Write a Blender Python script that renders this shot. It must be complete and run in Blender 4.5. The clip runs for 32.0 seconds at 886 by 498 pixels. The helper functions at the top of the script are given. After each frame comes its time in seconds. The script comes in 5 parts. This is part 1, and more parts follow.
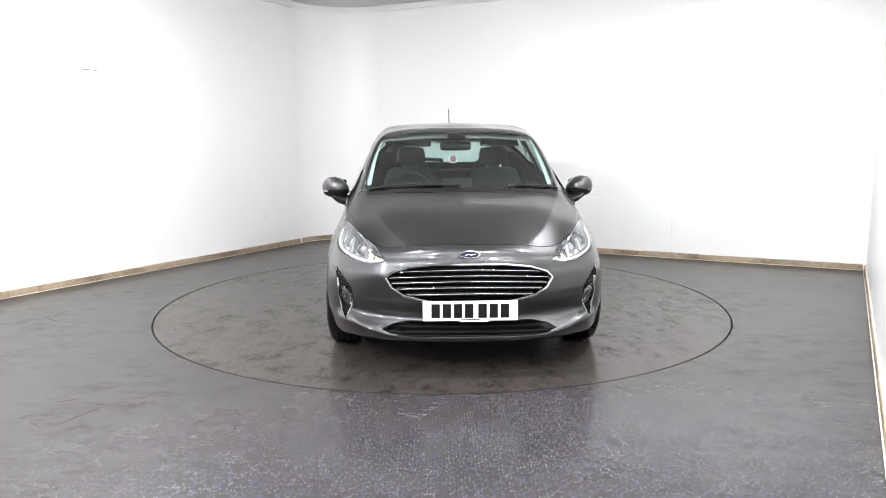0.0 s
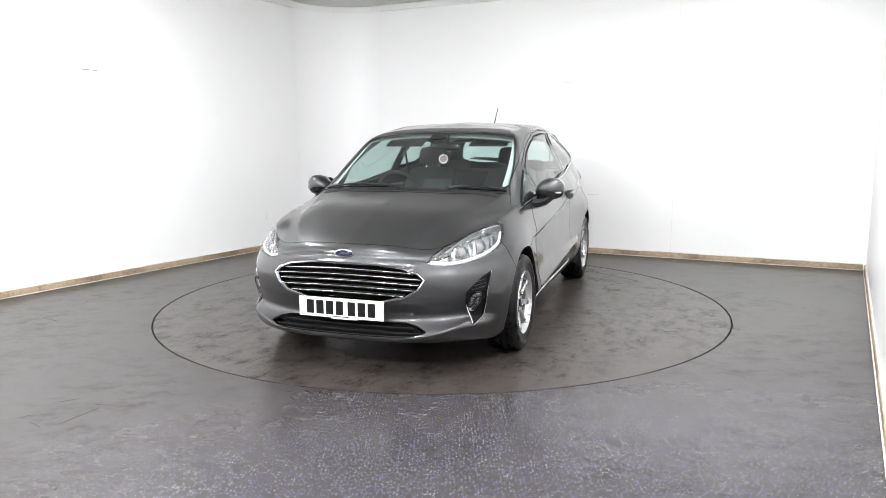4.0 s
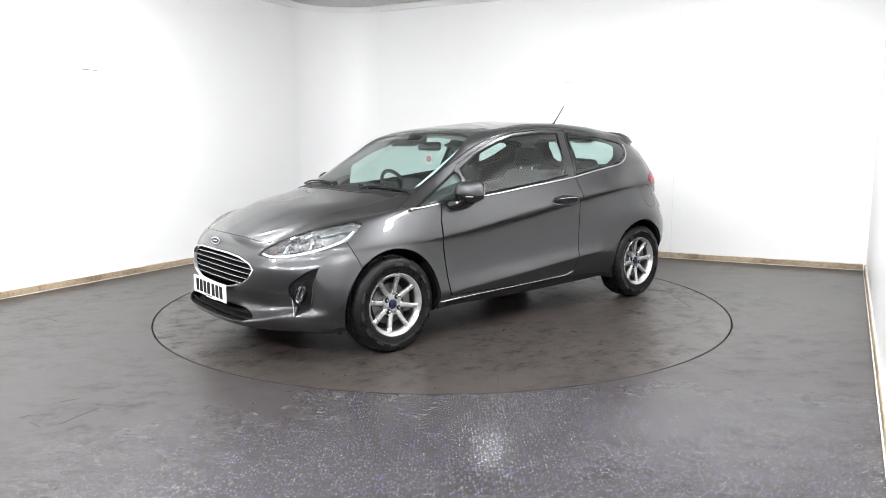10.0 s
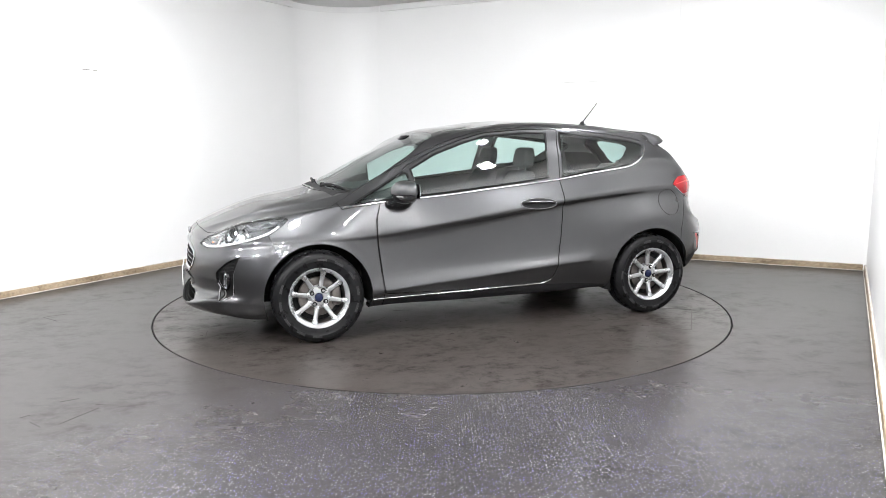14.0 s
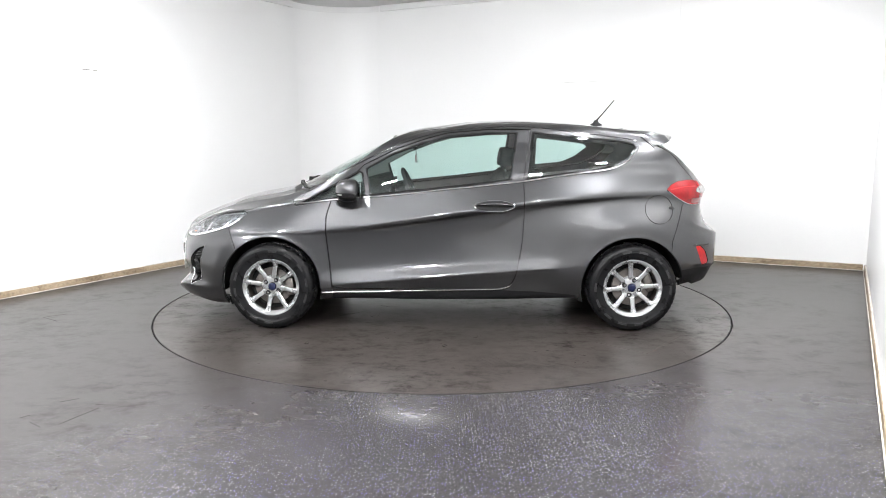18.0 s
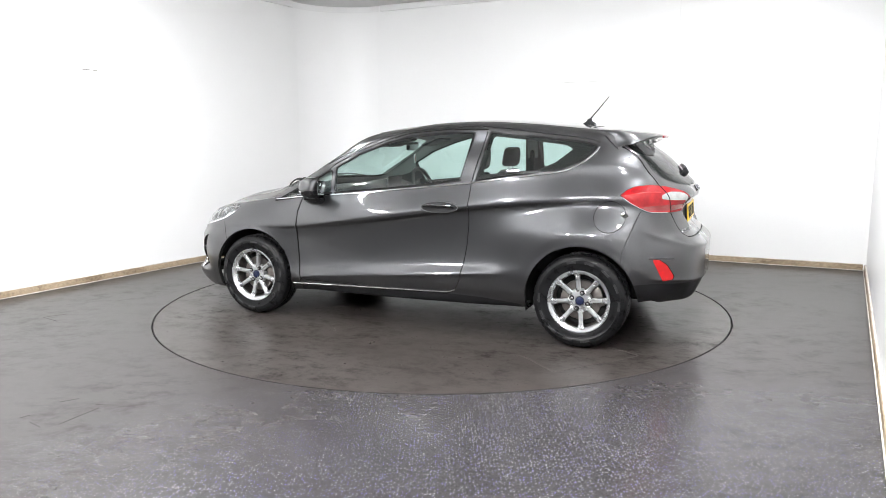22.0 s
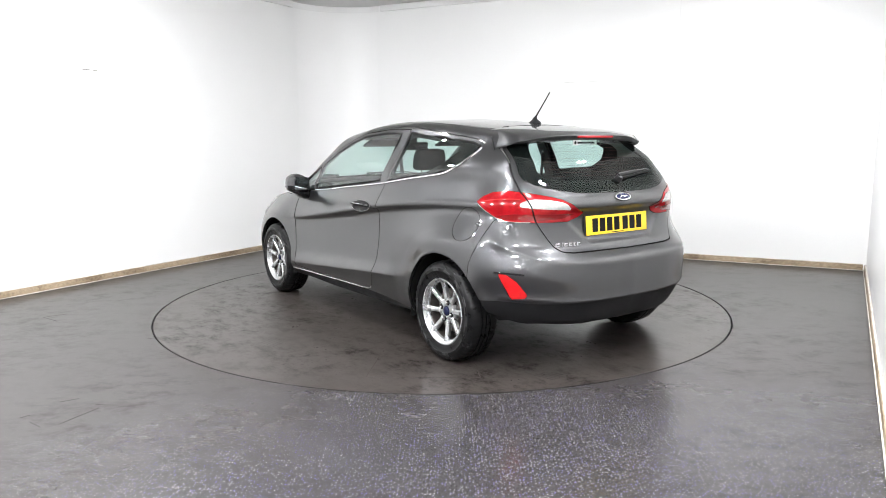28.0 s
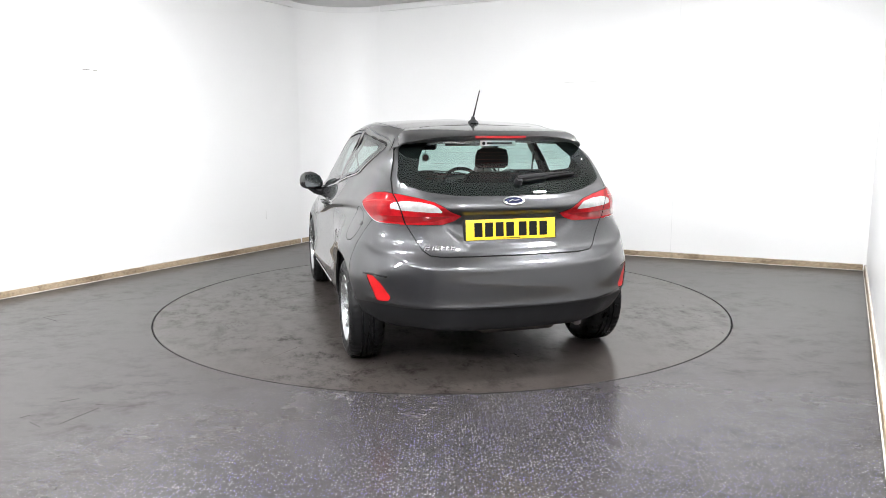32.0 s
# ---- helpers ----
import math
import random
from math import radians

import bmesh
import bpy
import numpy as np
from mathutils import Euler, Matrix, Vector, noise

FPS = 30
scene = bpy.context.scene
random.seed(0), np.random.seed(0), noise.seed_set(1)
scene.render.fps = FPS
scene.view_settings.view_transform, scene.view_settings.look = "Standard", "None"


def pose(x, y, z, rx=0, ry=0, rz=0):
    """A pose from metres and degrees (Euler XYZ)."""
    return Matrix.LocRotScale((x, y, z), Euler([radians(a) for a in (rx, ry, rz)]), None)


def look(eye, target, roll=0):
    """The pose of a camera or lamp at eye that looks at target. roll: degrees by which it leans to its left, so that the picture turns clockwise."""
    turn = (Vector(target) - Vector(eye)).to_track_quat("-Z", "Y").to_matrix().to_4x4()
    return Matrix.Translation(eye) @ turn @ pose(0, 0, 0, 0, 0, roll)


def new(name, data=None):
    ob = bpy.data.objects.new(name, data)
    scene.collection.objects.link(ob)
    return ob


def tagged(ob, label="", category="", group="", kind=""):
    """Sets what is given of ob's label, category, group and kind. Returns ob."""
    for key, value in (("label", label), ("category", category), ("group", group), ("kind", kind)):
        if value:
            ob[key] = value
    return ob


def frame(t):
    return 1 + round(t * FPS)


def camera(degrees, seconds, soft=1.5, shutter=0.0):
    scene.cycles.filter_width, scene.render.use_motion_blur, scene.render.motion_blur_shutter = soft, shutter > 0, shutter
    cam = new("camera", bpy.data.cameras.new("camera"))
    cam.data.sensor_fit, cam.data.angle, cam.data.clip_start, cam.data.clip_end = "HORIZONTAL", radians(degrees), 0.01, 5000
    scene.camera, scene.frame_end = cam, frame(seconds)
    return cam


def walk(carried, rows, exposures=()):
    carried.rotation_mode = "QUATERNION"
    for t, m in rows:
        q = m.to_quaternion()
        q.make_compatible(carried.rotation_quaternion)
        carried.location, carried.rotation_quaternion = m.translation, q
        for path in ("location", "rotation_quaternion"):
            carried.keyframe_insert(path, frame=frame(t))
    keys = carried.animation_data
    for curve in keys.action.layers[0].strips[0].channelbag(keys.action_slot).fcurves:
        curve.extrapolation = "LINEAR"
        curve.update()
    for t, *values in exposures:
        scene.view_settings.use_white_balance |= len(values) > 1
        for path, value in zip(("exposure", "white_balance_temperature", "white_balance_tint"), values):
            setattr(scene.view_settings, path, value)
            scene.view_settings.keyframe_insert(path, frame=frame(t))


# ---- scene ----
# Camera: a fixed tripod in the corner of the photo booth.
EYE = Vector((0.0, -5.821, 1.312))
AIM = Vector((0.00165 * 0.98866, 0.98866, -0.15015))
cam = camera(63.21, 32.0, soft=0.7)
walk(cam, [(0.0, look(EYE, EYE + AIM, -0.26)), (32.0, look(EYE, EYE + AIM, -0.26))])

# World: the booth is closed, so only a faint grey is left outside.
world = bpy.data.worlds.new("world")
scene.world = world
world.use_nodes = True
world.node_tree.nodes["Background"].inputs[0].default_value = (0.5, 0.5, 0.5, 1)
world.node_tree.nodes["Background"].inputs[1].default_value = 0.05
scene.view_settings.exposure = 0.0

# Turntable: it turns clockwise at a steady rate.
START_ANGLE, RATE = -88.6, -5.213
CAR_OFFSET = (-0.0955, 0.1055)
CEILING = 3.0


def spin(t):
    return pose(0, 0, 0, 0, 0, START_ANGLE + RATE * t)


# ---------------------------------------------------------------- materials
def material(name, colour=(0.5, 0.5, 0.5), rough=0.5, metal=0.0, **more):
    m = bpy.data.materials.new(name)
    m.use_nodes = True
    p = m.node_tree.nodes["Principled BSDF"]
    p.inputs["Base Color"].default_value = (*colour, 1)
    p.inputs["Roughness"].default_value = rough
    p.inputs["Metallic"].default_value = metal
    for key, value in more.items():
        p.inputs[key.replace("_", " ")].default_value = value
    return m


def nodes_of(m):
    return m.node_tree.nodes, m.node_tree.links, m.node_tree.nodes["Principled BSDF"]


def coords(m, scale=1.0, space="Object"):
    n, l, p = nodes_of(m)
    c = n.new("ShaderNodeTexCoord")
    k = n.new("ShaderNodeMapping")
    k.inputs["Scale"].default_value = (scale, scale, scale) if isinstance(scale, (int, float)) else scale
    l.new(c.outputs[space], k.inputs[0])
    return k.outputs[0]


def noise_of(m, scale, detail=3, rough=0.55, vec=None):
    n, l, p = nodes_of(m)
    t = n.new("ShaderNodeTexNoise")
    t.inputs["Scale"].default_value, t.inputs["Detail"].default_value, t.inputs["Roughness"].default_value = scale, detail, rough
    l.new(vec if vec is not None else coords(m), t.inputs["Vector"])
    return t.outputs["Fac"]


def ramp_of(m, fac, stops):
    n, l, p = nodes_of(m)
    r = n.new("ShaderNodeValToRGB")
    while len(r.color_ramp.elements) < len(stops):
        r.color_ramp.elements.new(0.5)
    for e, (at, col) in zip(r.color_ramp.elements, stops):
        e.position = at
        e.color = (*col, 1) if isinstance(col, tuple) else (col, col, col, 1)
    l.new(fac, r.inputs[0])
    return r.outputs["Color"]


def mix_of(m, fac, a, b, how="MIX"):
    n, l, p = nodes_of(m)
    x = n.new("ShaderNodeMix")
    x.data_type, x.blend_type = "RGBA", how
    for socket, value in ((x.inputs[0], fac), (x.inputs[6], a), (x.inputs[7], b)):
        if isinstance(value, (int, float)):
            socket.default_value = value
        elif isinstance(value, tuple):
            socket.default_value = (*value, 1)
        else:
            l.new(value, socket)
    return x.outputs[2]


def bump_of(m, height, strength=0.2, distance=0.01):
    n, l, p = nodes_of(m)
    b = n.new("ShaderNodeBump")
    b.inputs["Strength"].default_value, b.inputs["Distance"].default_value = strength, distance
    l.new(height, b.inputs["Height"])
    l.new(b.outputs[0], p.inputs["Normal"])


def vary(m, colour, amount=0.2, scale=8.0, rough=None, bump=0.0, fine=120.0):
    """Two scales of variation on a plain surface."""
    n, l, p = nodes_of(m)
    lo, hi = tuple(c * (1 - amount) for c in colour), tuple(min(1, c * (1 + amount)) for c in colour)
    big, small = noise_of(m, scale), noise_of(m, fine, 2)
    col = mix_of(m, 0.3, ramp_of(m, big, [(0.3, lo), (0.7, hi)]), ramp_of(m, small, [(0.3, lo), (0.7, hi)]))
    l.new(col, p.inputs["Base Color"])
    if rough:
        l.new(ramp_of(m, big, [(0.3, rough[0]), (0.7, rough[1])]), p.inputs["Roughness"])
    if bump:
        bump_of(m, small, bump, 0.002)
    return m


def glass(name, tint, gloss=1.0):
    """Thin pane: tinted see-through with a mirror-like face, more so at a slant."""
    m = bpy.data.materials.new(name)
    m.use_nodes = True
    n, l = m.node_tree.nodes, m.node_tree.links
    n.remove(n["Principled BSDF"])
    t, g, f, x = n.new("ShaderNodeBsdfTransparent"), n.new("ShaderNodeBsdfGlossy"), n.new("ShaderNodeLayerWeight"), n.new("ShaderNodeMixShader")
    t.inputs[0].default_value = (*tint, 1)
    g.inputs["Roughness"].default_value = 0.01
    g.inputs["Color"].default_value = (gloss, gloss, gloss, 1)
    f.inputs["Blend"].default_value = 0.5
    power, scale = n.new("ShaderNodeMath"), n.new("ShaderNodeMath")
    power.operation, scale.operation = "POWER", "MULTIPLY_ADD"
    power.inputs[1].default_value, scale.inputs[1].default_value, scale.inputs[2].default_value = 5.0, 0.905, 0.095
    l.new(f.outputs["Facing"], power.inputs[0]), l.new(power.outputs[0], scale.inputs[0])
    l.new(scale.outputs[0], x.inputs[0]), l.new(t.outputs[0], x.inputs[1]), l.new(g.outputs[0], x.inputs[2])
    l.new(x.outputs[0], n["Material Output"].inputs[0])
    return m


def glow(name, colour, strength):
    m = material(name, colour, 0.5)
    p = m.node_tree.nodes["Principled BSDF"]
    p.inputs["Emission Color"].default_value = (*colour, 1)
    p.inputs["Emission Strength"].default_value = strength
    return m


# ---- room materials
WALL = material("white_wall_panel", (0.80, 0.80, 0.80), 0.32)
vary(WALL, (0.86, 0.86, 0.86), 0.02, 0.9, rough=(0.28, 0.42), bump=0.03, fine=60)
CEIL = material("ceiling_board", (0.6, 0.6, 0.59), 0.8)
vary(CEIL, (0.68, 0.68, 0.67), 0.06, 1.5, fine=90)
WOOD = material("raw_timber_skirting", (0.42, 0.33, 0.22), 0.6)


def timber(m):
    n, l, p = nodes_of(m)
    grain = noise_of(m, 6.0, 5, 0.6, coords(m, (0.6, 9, 9)))
    blot = noise_of(m, 3.0, 3)
    col = mix_of(m, 0.45, ramp_of(m, grain, [(0.3, (0.16, 0.11, 0.065)), (0.55, (0.38, 0.29, 0.18)), (0.75, (0.52, 0.42, 0.29))]),
                 ramp_of(m, blot, [(0.35, (0.085, 0.06, 0.04)), (0.6, (0.42, 0.34, 0.25))]))
    l.new(col, p.inputs["Base Color"])
    bump_of(m, grain, 0.3, 0.004)


timber(WOOD)


def vinyl(name, base, marks, flakes_on, gloss):
    """Grey safety flooring: blue and white flakes, a brown film of tyre dirt, scuffs and a worn sheen."""
    m = material(name, base, 0.3)
    n, l, p = nodes_of(m)
    v = coords(m)

    def maths(how, a, b, c=0.0):
        k = n.new("ShaderNodeMath")
        k.operation = how
        for socket, value in zip(k.inputs, (a, b, c)):
            if isinstance(value, (int, float)):
                socket.default_value = value
            else:
                l.new(value, socket)
        return k.outputs[0]

    blot = noise_of(m, 0.9, 5, 0.62, v)
    scuff = noise_of(m, 5.0, 9, 0.80, coords(m, (1.0, 1.3, 1.0)))
    where = noise_of(m, 0.75, 3, 0.55, v)
    lo, hi = tuple(c * 0.80 for c in base), tuple(c * 1.22 for c in base)
    col = ramp_of(m, blot, [(0.3, lo), (0.7, hi)])
    # dark rubber residue in patches
    dirt = maths("MULTIPLY", ramp_of(m, scuff, [(0.47, 0.0), (0.62, marks)]), ramp_of(m, where, [(0.36, 0.0), (0.54, 1.0)]))
    col = mix_of(m, dirt, col, tuple(c * 0.22 for c in base))
    # pale smears from brushes and tyres
    pale = noise_of(m, 2.0, 8, 0.72, coords(m, (0.7, 3.2, 1.0)))
    col = mix_of(m, ramp_of(m, pale, [(0.55, 0.0), (0.75, 0.22)]), col, (0.115, 0.108, 0.104))
    grit = noise_of(m, 260, 2, 0.6, v)
    col = mix_of(m, 0.25, col, ramp_of(m, grit, [(0.35, tuple(c * 0.4 for c in base)), (0.65, tuple(c * 1.7 for c in base))]))
    rough = ramp_of(m, scuff, [(0.3, gloss), (0.75, gloss + 0.09)])
    film = 0.0
    if flakes_on:
        # the trodden side of the floor keeps a dull brown film that hides the flakes
        away = n.new("ShaderNodeVectorMath")
        away.operation = "DISTANCE"
        away.inputs[1].default_value = (0.6, -4.6, 0)
        l.new(v, away.inputs[0])
        film = ramp_of(m, maths("MULTIPLY_ADD", noise_of(m, 1.3, 4, 0.6, v), 0.9, maths("MULTIPLY_ADD", away.outputs["Value"], 0.45, -1.05)), [(0.25, 0.0), (0.85, 1.0)])
        clean = maths("SUBTRACT", 1.0, film)
        col = mix_of(m, maths("MULTIPLY", film, 0.55), col, (0.040, 0.0345, 0.031))
        rough = mix_of(m, film, rough, (gloss + 0.1,) * 3)
        for size, share, reach, bright in ((66, 0.60, 0.17, 1.0), (105, 0.80, 0.19, 0.8)):
            flakes = n.new("ShaderNodeTexVoronoi")
            flakes.voronoi_dimensions = "2D"
            flakes.inputs["Scale"].default_value = size
            l.new(v, flakes.inputs["Vector"])
            pick = ramp_of(m, flakes.outputs["Distance"], [(reach * 0.7, 1.0), (reach, 0.0)])
            tone = n.new("ShaderNodeSeparateColor")
            l.new(flakes.outputs["Color"], tone.inputs[0])
            some = ramp_of(m, tone.outputs[0], [(share, 0.0), (share + 0.01, 1.0)])
            hue = ramp_of(m, tone.outputs[1], [(0.0, (0.14, 0.12, 0.42)), (0.35, (0.24, 0.22, 0.50)), (0.55, (0.45, 0.45, 0.50)), (1.0, (0.72, 0.72, 0.72))])
            shown = maths("MULTIPLY", maths("MULTIPLY", pick, some), maths("MULTIPLY_ADD", clean, 0.92 * bright, 0.08))
            col = mix_of(m, shown, col, hue)
    l.new(col, p.inputs["Base Color"])
    l.new(rough, p.inputs["Roughness"])
    l.new(maths("SUBTRACT", maths("MULTIPLY_ADD", dirt, -0.42, 0.46), maths("MULTIPLY", film, 0.13)), p.inputs["Specular IOR Level"])
    bump_of(m, grit, 0.04, 0.002)
    return m


FLOOR = vinyl("safety_vinyl", (0.034, 0.0315, 0.032), 0.5, True, 0.20)
DISC = vinyl("turntable_vinyl", (0.044, 0.0375, 0.034), 0.95, False, 0.26)
BEAD = vary(material("chipped_cream_paint", (0.62, 0.58, 0.52), 0.6), (0.62, 0.58, 0.52), 0.45, 7, fine=40)
SCRATCH = material("pale_scratch", (0.066, 0.058, 0.054), 0.5)
CUT = material("dark_cut_line", (0.022, 0.019, 0.018), 0.5)
SCUFFED = material("grey_scuff", (0.55, 0.54, 0.53), 0.7)
JOINT = material("painted_joint", (0.70, 0.70, 0.70), 0.6)
# Unseen front wall: its grey stands for an unlit space in the car's reflections.
DARKWALL = vary(material("grey_front_wall", (0.16, 0.16, 0.165), 0.6), (0.16, 0.16, 0.165), 0.06, 2)
PRINT = material("rubber_print", (0.021, 0.018, 0.017), 0.3)
SEAM = material("black_gap", (0.006, 0.006, 0.006), 0.6)
LEDP = glow("led_panel", (0.985, 0.99, 1.0), 700.0)
LEDF = glow("led_flood", (0.985, 0.99, 1.0), 800.0)
LEDFRAME = vary(material("white_metal", (0.8, 0.8, 0.8), 0.4), (0.8, 0.8, 0.8), 0.03)


# ---------------------------------------------------------------- mesh helpers
def mesh_of(name, verts, faces, mat=None, smooth=False):
    me = bpy.data.meshes.new(name)
    me.from_pydata([tuple(v) for v in verts], [], [tuple(f) for f in faces])
    if mat:
        me.materials.append(mat)
    if smooth:
        me.shade_smooth()
    me.update()
    return me


def part(name, bm, mat, parent=None, label="", smooth=True, angle=35):
    """One mesh object from a bmesh (or a finished mesh) under its thing."""
    if isinstance(bm, bmesh.types.BMesh):
        me = bpy.data.meshes.new(name)
        bm.normal_update()
        for e in bm.edges:
            if len(e.link_faces) == 2 and e.calc_face_angle(0) > radians(angle):
                e.smooth = False
        for f in bm.faces:
            f.smooth = smooth
        bm.to_mesh(me)
        bm.free()
        if mat:
            me.materials.append(mat)
    else:
        me = bm
        if mat and not me.materials:
            me.materials.append(mat)
    ob = new(name, me)
    ob.parent = parent
    if label:
        tagged(ob, label)
    return ob


def box(bm, size, at=(0, 0, 0), turn=(0, 0, 0), bevel=0.0, segs=2):
    m = pose(*at, *turn) @ Matrix.Diagonal((*size, 1))
    made = bmesh.ops.create_cube(bm, size=1, matrix=m)["verts"]
    if bevel:
        edges = list({e for v in made for e in v.link_edges})
        bmesh.ops.bevel(bm, geom=edges, offset=bevel, segments=segs, affect="EDGES", profile=0.5)
    return bm


def boxed(*args, **kw):
    return box(bmesh.new(), *args, **kw)


def lathe(profile, steps=48, axis="y", close=False):
    """A ring of (radius, along) points turned about an axis."""
    bm = bmesh.new()
    rings = []
    for i in range(steps):
        a = 2 * math.pi * i / steps
        row = []
        for r, h in profile:
            p = {"y": (r * math.cos(a), h, r * math.sin(a)), "z": (r * math.cos(a), r * math.sin(a), h), "x": (h, r * math.cos(a), r * math.sin(a))}[axis]
            row.append(bm.verts.new(p))
        rings.append(row)
    k = len(profile)
    for i in range(steps):
        a, b = rings[i], rings[(i + 1) % steps]
        for j in range(k if close else k - 1):
            bm.faces.new((a[j], a[(j + 1) % k], b[(j + 1) % k], b[j]))
    bmesh.ops.remove_doubles(bm, verts=bm.verts, dist=1e-6)
    bmesh.ops.recalc_face_normals(bm, faces=bm.faces)
    return bm


def tube(points, radius, steps=8, bm=None, closed=False, squash=(1, 1), up=(0, 0, 1)):
    """A rounded bar along a line of points; radius may be a list."""
    bm = bm or bmesh.new()
    pts = [Vector(p) for p in points]
    rings = []
    for i, p in enumerate(pts):
        a = pts[i - 1] if (i or closed) else pts[0]
        b = pts[(i + 1) % len(pts)] if (closed or i < len(pts) - 1) else pts[-1]
        d = (b - a).normalized()
        s = d.cross(Vector(up))
        s = s.normalized() if s.length > 1e-5 else d.orthogonal().normalized()
        t = s.cross(d).normalized()
        r = radius[i] if isinstance(radius, (list, tuple)) else radius
        rings.append([bm.verts.new(p + r * (squash[0] * math.cos(2 * math.pi * k / steps) * s + squash[1] * math.sin(2 * math.pi * k / steps) * t)) for k in range(steps)])
    count = len(rings) if closed else len(rings) - 1
    for i in range(count):
        a, b = rings[i], rings[(i + 1) % len(rings)]
        for k in range(steps):
            bm.faces.new((a[k], a[(k + 1) % steps], b[(k + 1) % steps], b[k]))
    if not closed:
        bm.faces.new(rings[0][::-1]), bm.faces.new(rings[-1])
    bmesh.ops.recalc_face_normals(bm, faces=bm.faces)
    return bm


def slab(outline, thick, at=Matrix(), bevel=0.0, bm=None):
    """A flat outline (x, y) given a thickness along z."""
    own = bmesh.new()
    face = own.faces.new([own.verts.new((x, y, 0)) for x, y in outline])
    up = [v for v in bmesh.ops.extrude_face_region(own, geom=[face])["geom"] if isinstance(v, bmesh.types.BMVert)]
    bmesh.ops.translate(own, vec=(0, 0, thick), verts=up)
    bmesh.ops.recalc_face_normals(own, faces=own.faces)
    if bevel:
        bmesh.ops.bevel(own, geom=list(own.edges), offset=bevel, segments=2, affect="EDGES", profile=0.5)
    own.transform(at)
    if bm is None:
        return own
    me = bpy.data.meshes.new("tmp")
    own.to_mesh(me)
    own.free()
    bm.from_mesh(me)
    bpy.data.meshes.remove(me)
    return bm


# ---------------------------------------------------------------- the booth
CORNERS = [Vector((-1.445, 4.035, 0)), Vector((4.23, 1.24, 0)), Vector((-0.31, -6.88, 0)), Vector((-6.97, -5.48, 0))]    # back left, back right, front right, front left
CORNER = 0.75          # radius of the rounded back corner


def prism(outline, z0, z1):
    """An upright block on a flat outline."""
    bm = bmesh.new()
    low, top = [bm.verts.new((p[0], p[1], z0)) for p in outline], [bm.verts.new((p[0], p[1], z1)) for p in outline]
    k = len(outline)
    bm.faces.new(low[::-1]), bm.faces.new(top)
    for i in range(k):
        bm.faces.new((low[i], low[(i + 1) % k], top[(i + 1) % k], top[i]))
    bmesh.ops.recalc_face_normals(bm, faces=bm.faces)
    return bm


def inward(a, b):
    d = (b - a).normalized()
    n = Vector((-d.y, d.x, 0))
    return n if n.dot(Vector((-1, -1, 0)) - a) > 0 else -n


def strip_on(a, b, s0, s1, thick, z0, z1, bevel=0.0, off=0.0):
    """A board along the wall from a to b, between the distances s0 and s1."""
    d, n = (b - a).normalized(), inward(a, b)
    p, q = a + d * s0 + n * off, a + d * s1 + n * off
    bm = prism([p, q, q + n * thick, p + n * thick], z0, z1)
    if bevel:
        bmesh.ops.bevel(bm, geom=list(bm.edges), offset=bevel, segments=2, affect="EDGES", profile=0.5)
    return bm


def corner_arc(radius, steps=14):
    """Points of the rounded back corner, from the side wall to the back wall."""
    c = CORNERS[0]
    u, v = (CORNERS[3] - c).normalized(), (CORNERS[1] - c).normalized()
    half = u.angle(v) / 2
    mid = c + (u + v).normalized() * radius / math.sin(half)
    p, q = c + u * radius / math.tan(half), c + v * radius / math.tan(half)
    a0, a1 = math.atan2(p.y - mid.y, p.x - mid.x), math.atan2(q.y - mid.y, q.x - mid.x)
    if a1 - a0 > math.pi:
        a1 -= 2 * math.pi
    if a0 - a1 > math.pi:
        a1 += 2 * math.pi
    return [Vector((mid.x + radius * math.cos(a), mid.y + radius * math.sin(a), 0)) for a in np.linspace(a0, a1, steps)]


def MARKS(back, side):
    """Joints and scratches: wall, distance from the back corner, height from and to, width."""
    return ((back, 4.44, 0.06, CEILING - .08, .003, JOINT, "panel joint"), (back, 3.30, 1.950, 1.954, .54, SCUFFED, "scratch"), (back, 3.56, .676, .680, .14, SCUFFED, "scratch"),
            (side, 3.545, 1.957, 1.963, .15, CUT, "scratch"), (side, 3.055, 1.916, 1.919, .05, SCUFFED, "scratch"), (side, 1.354, .37, .48, .004, SCUFFED, "scratch"))


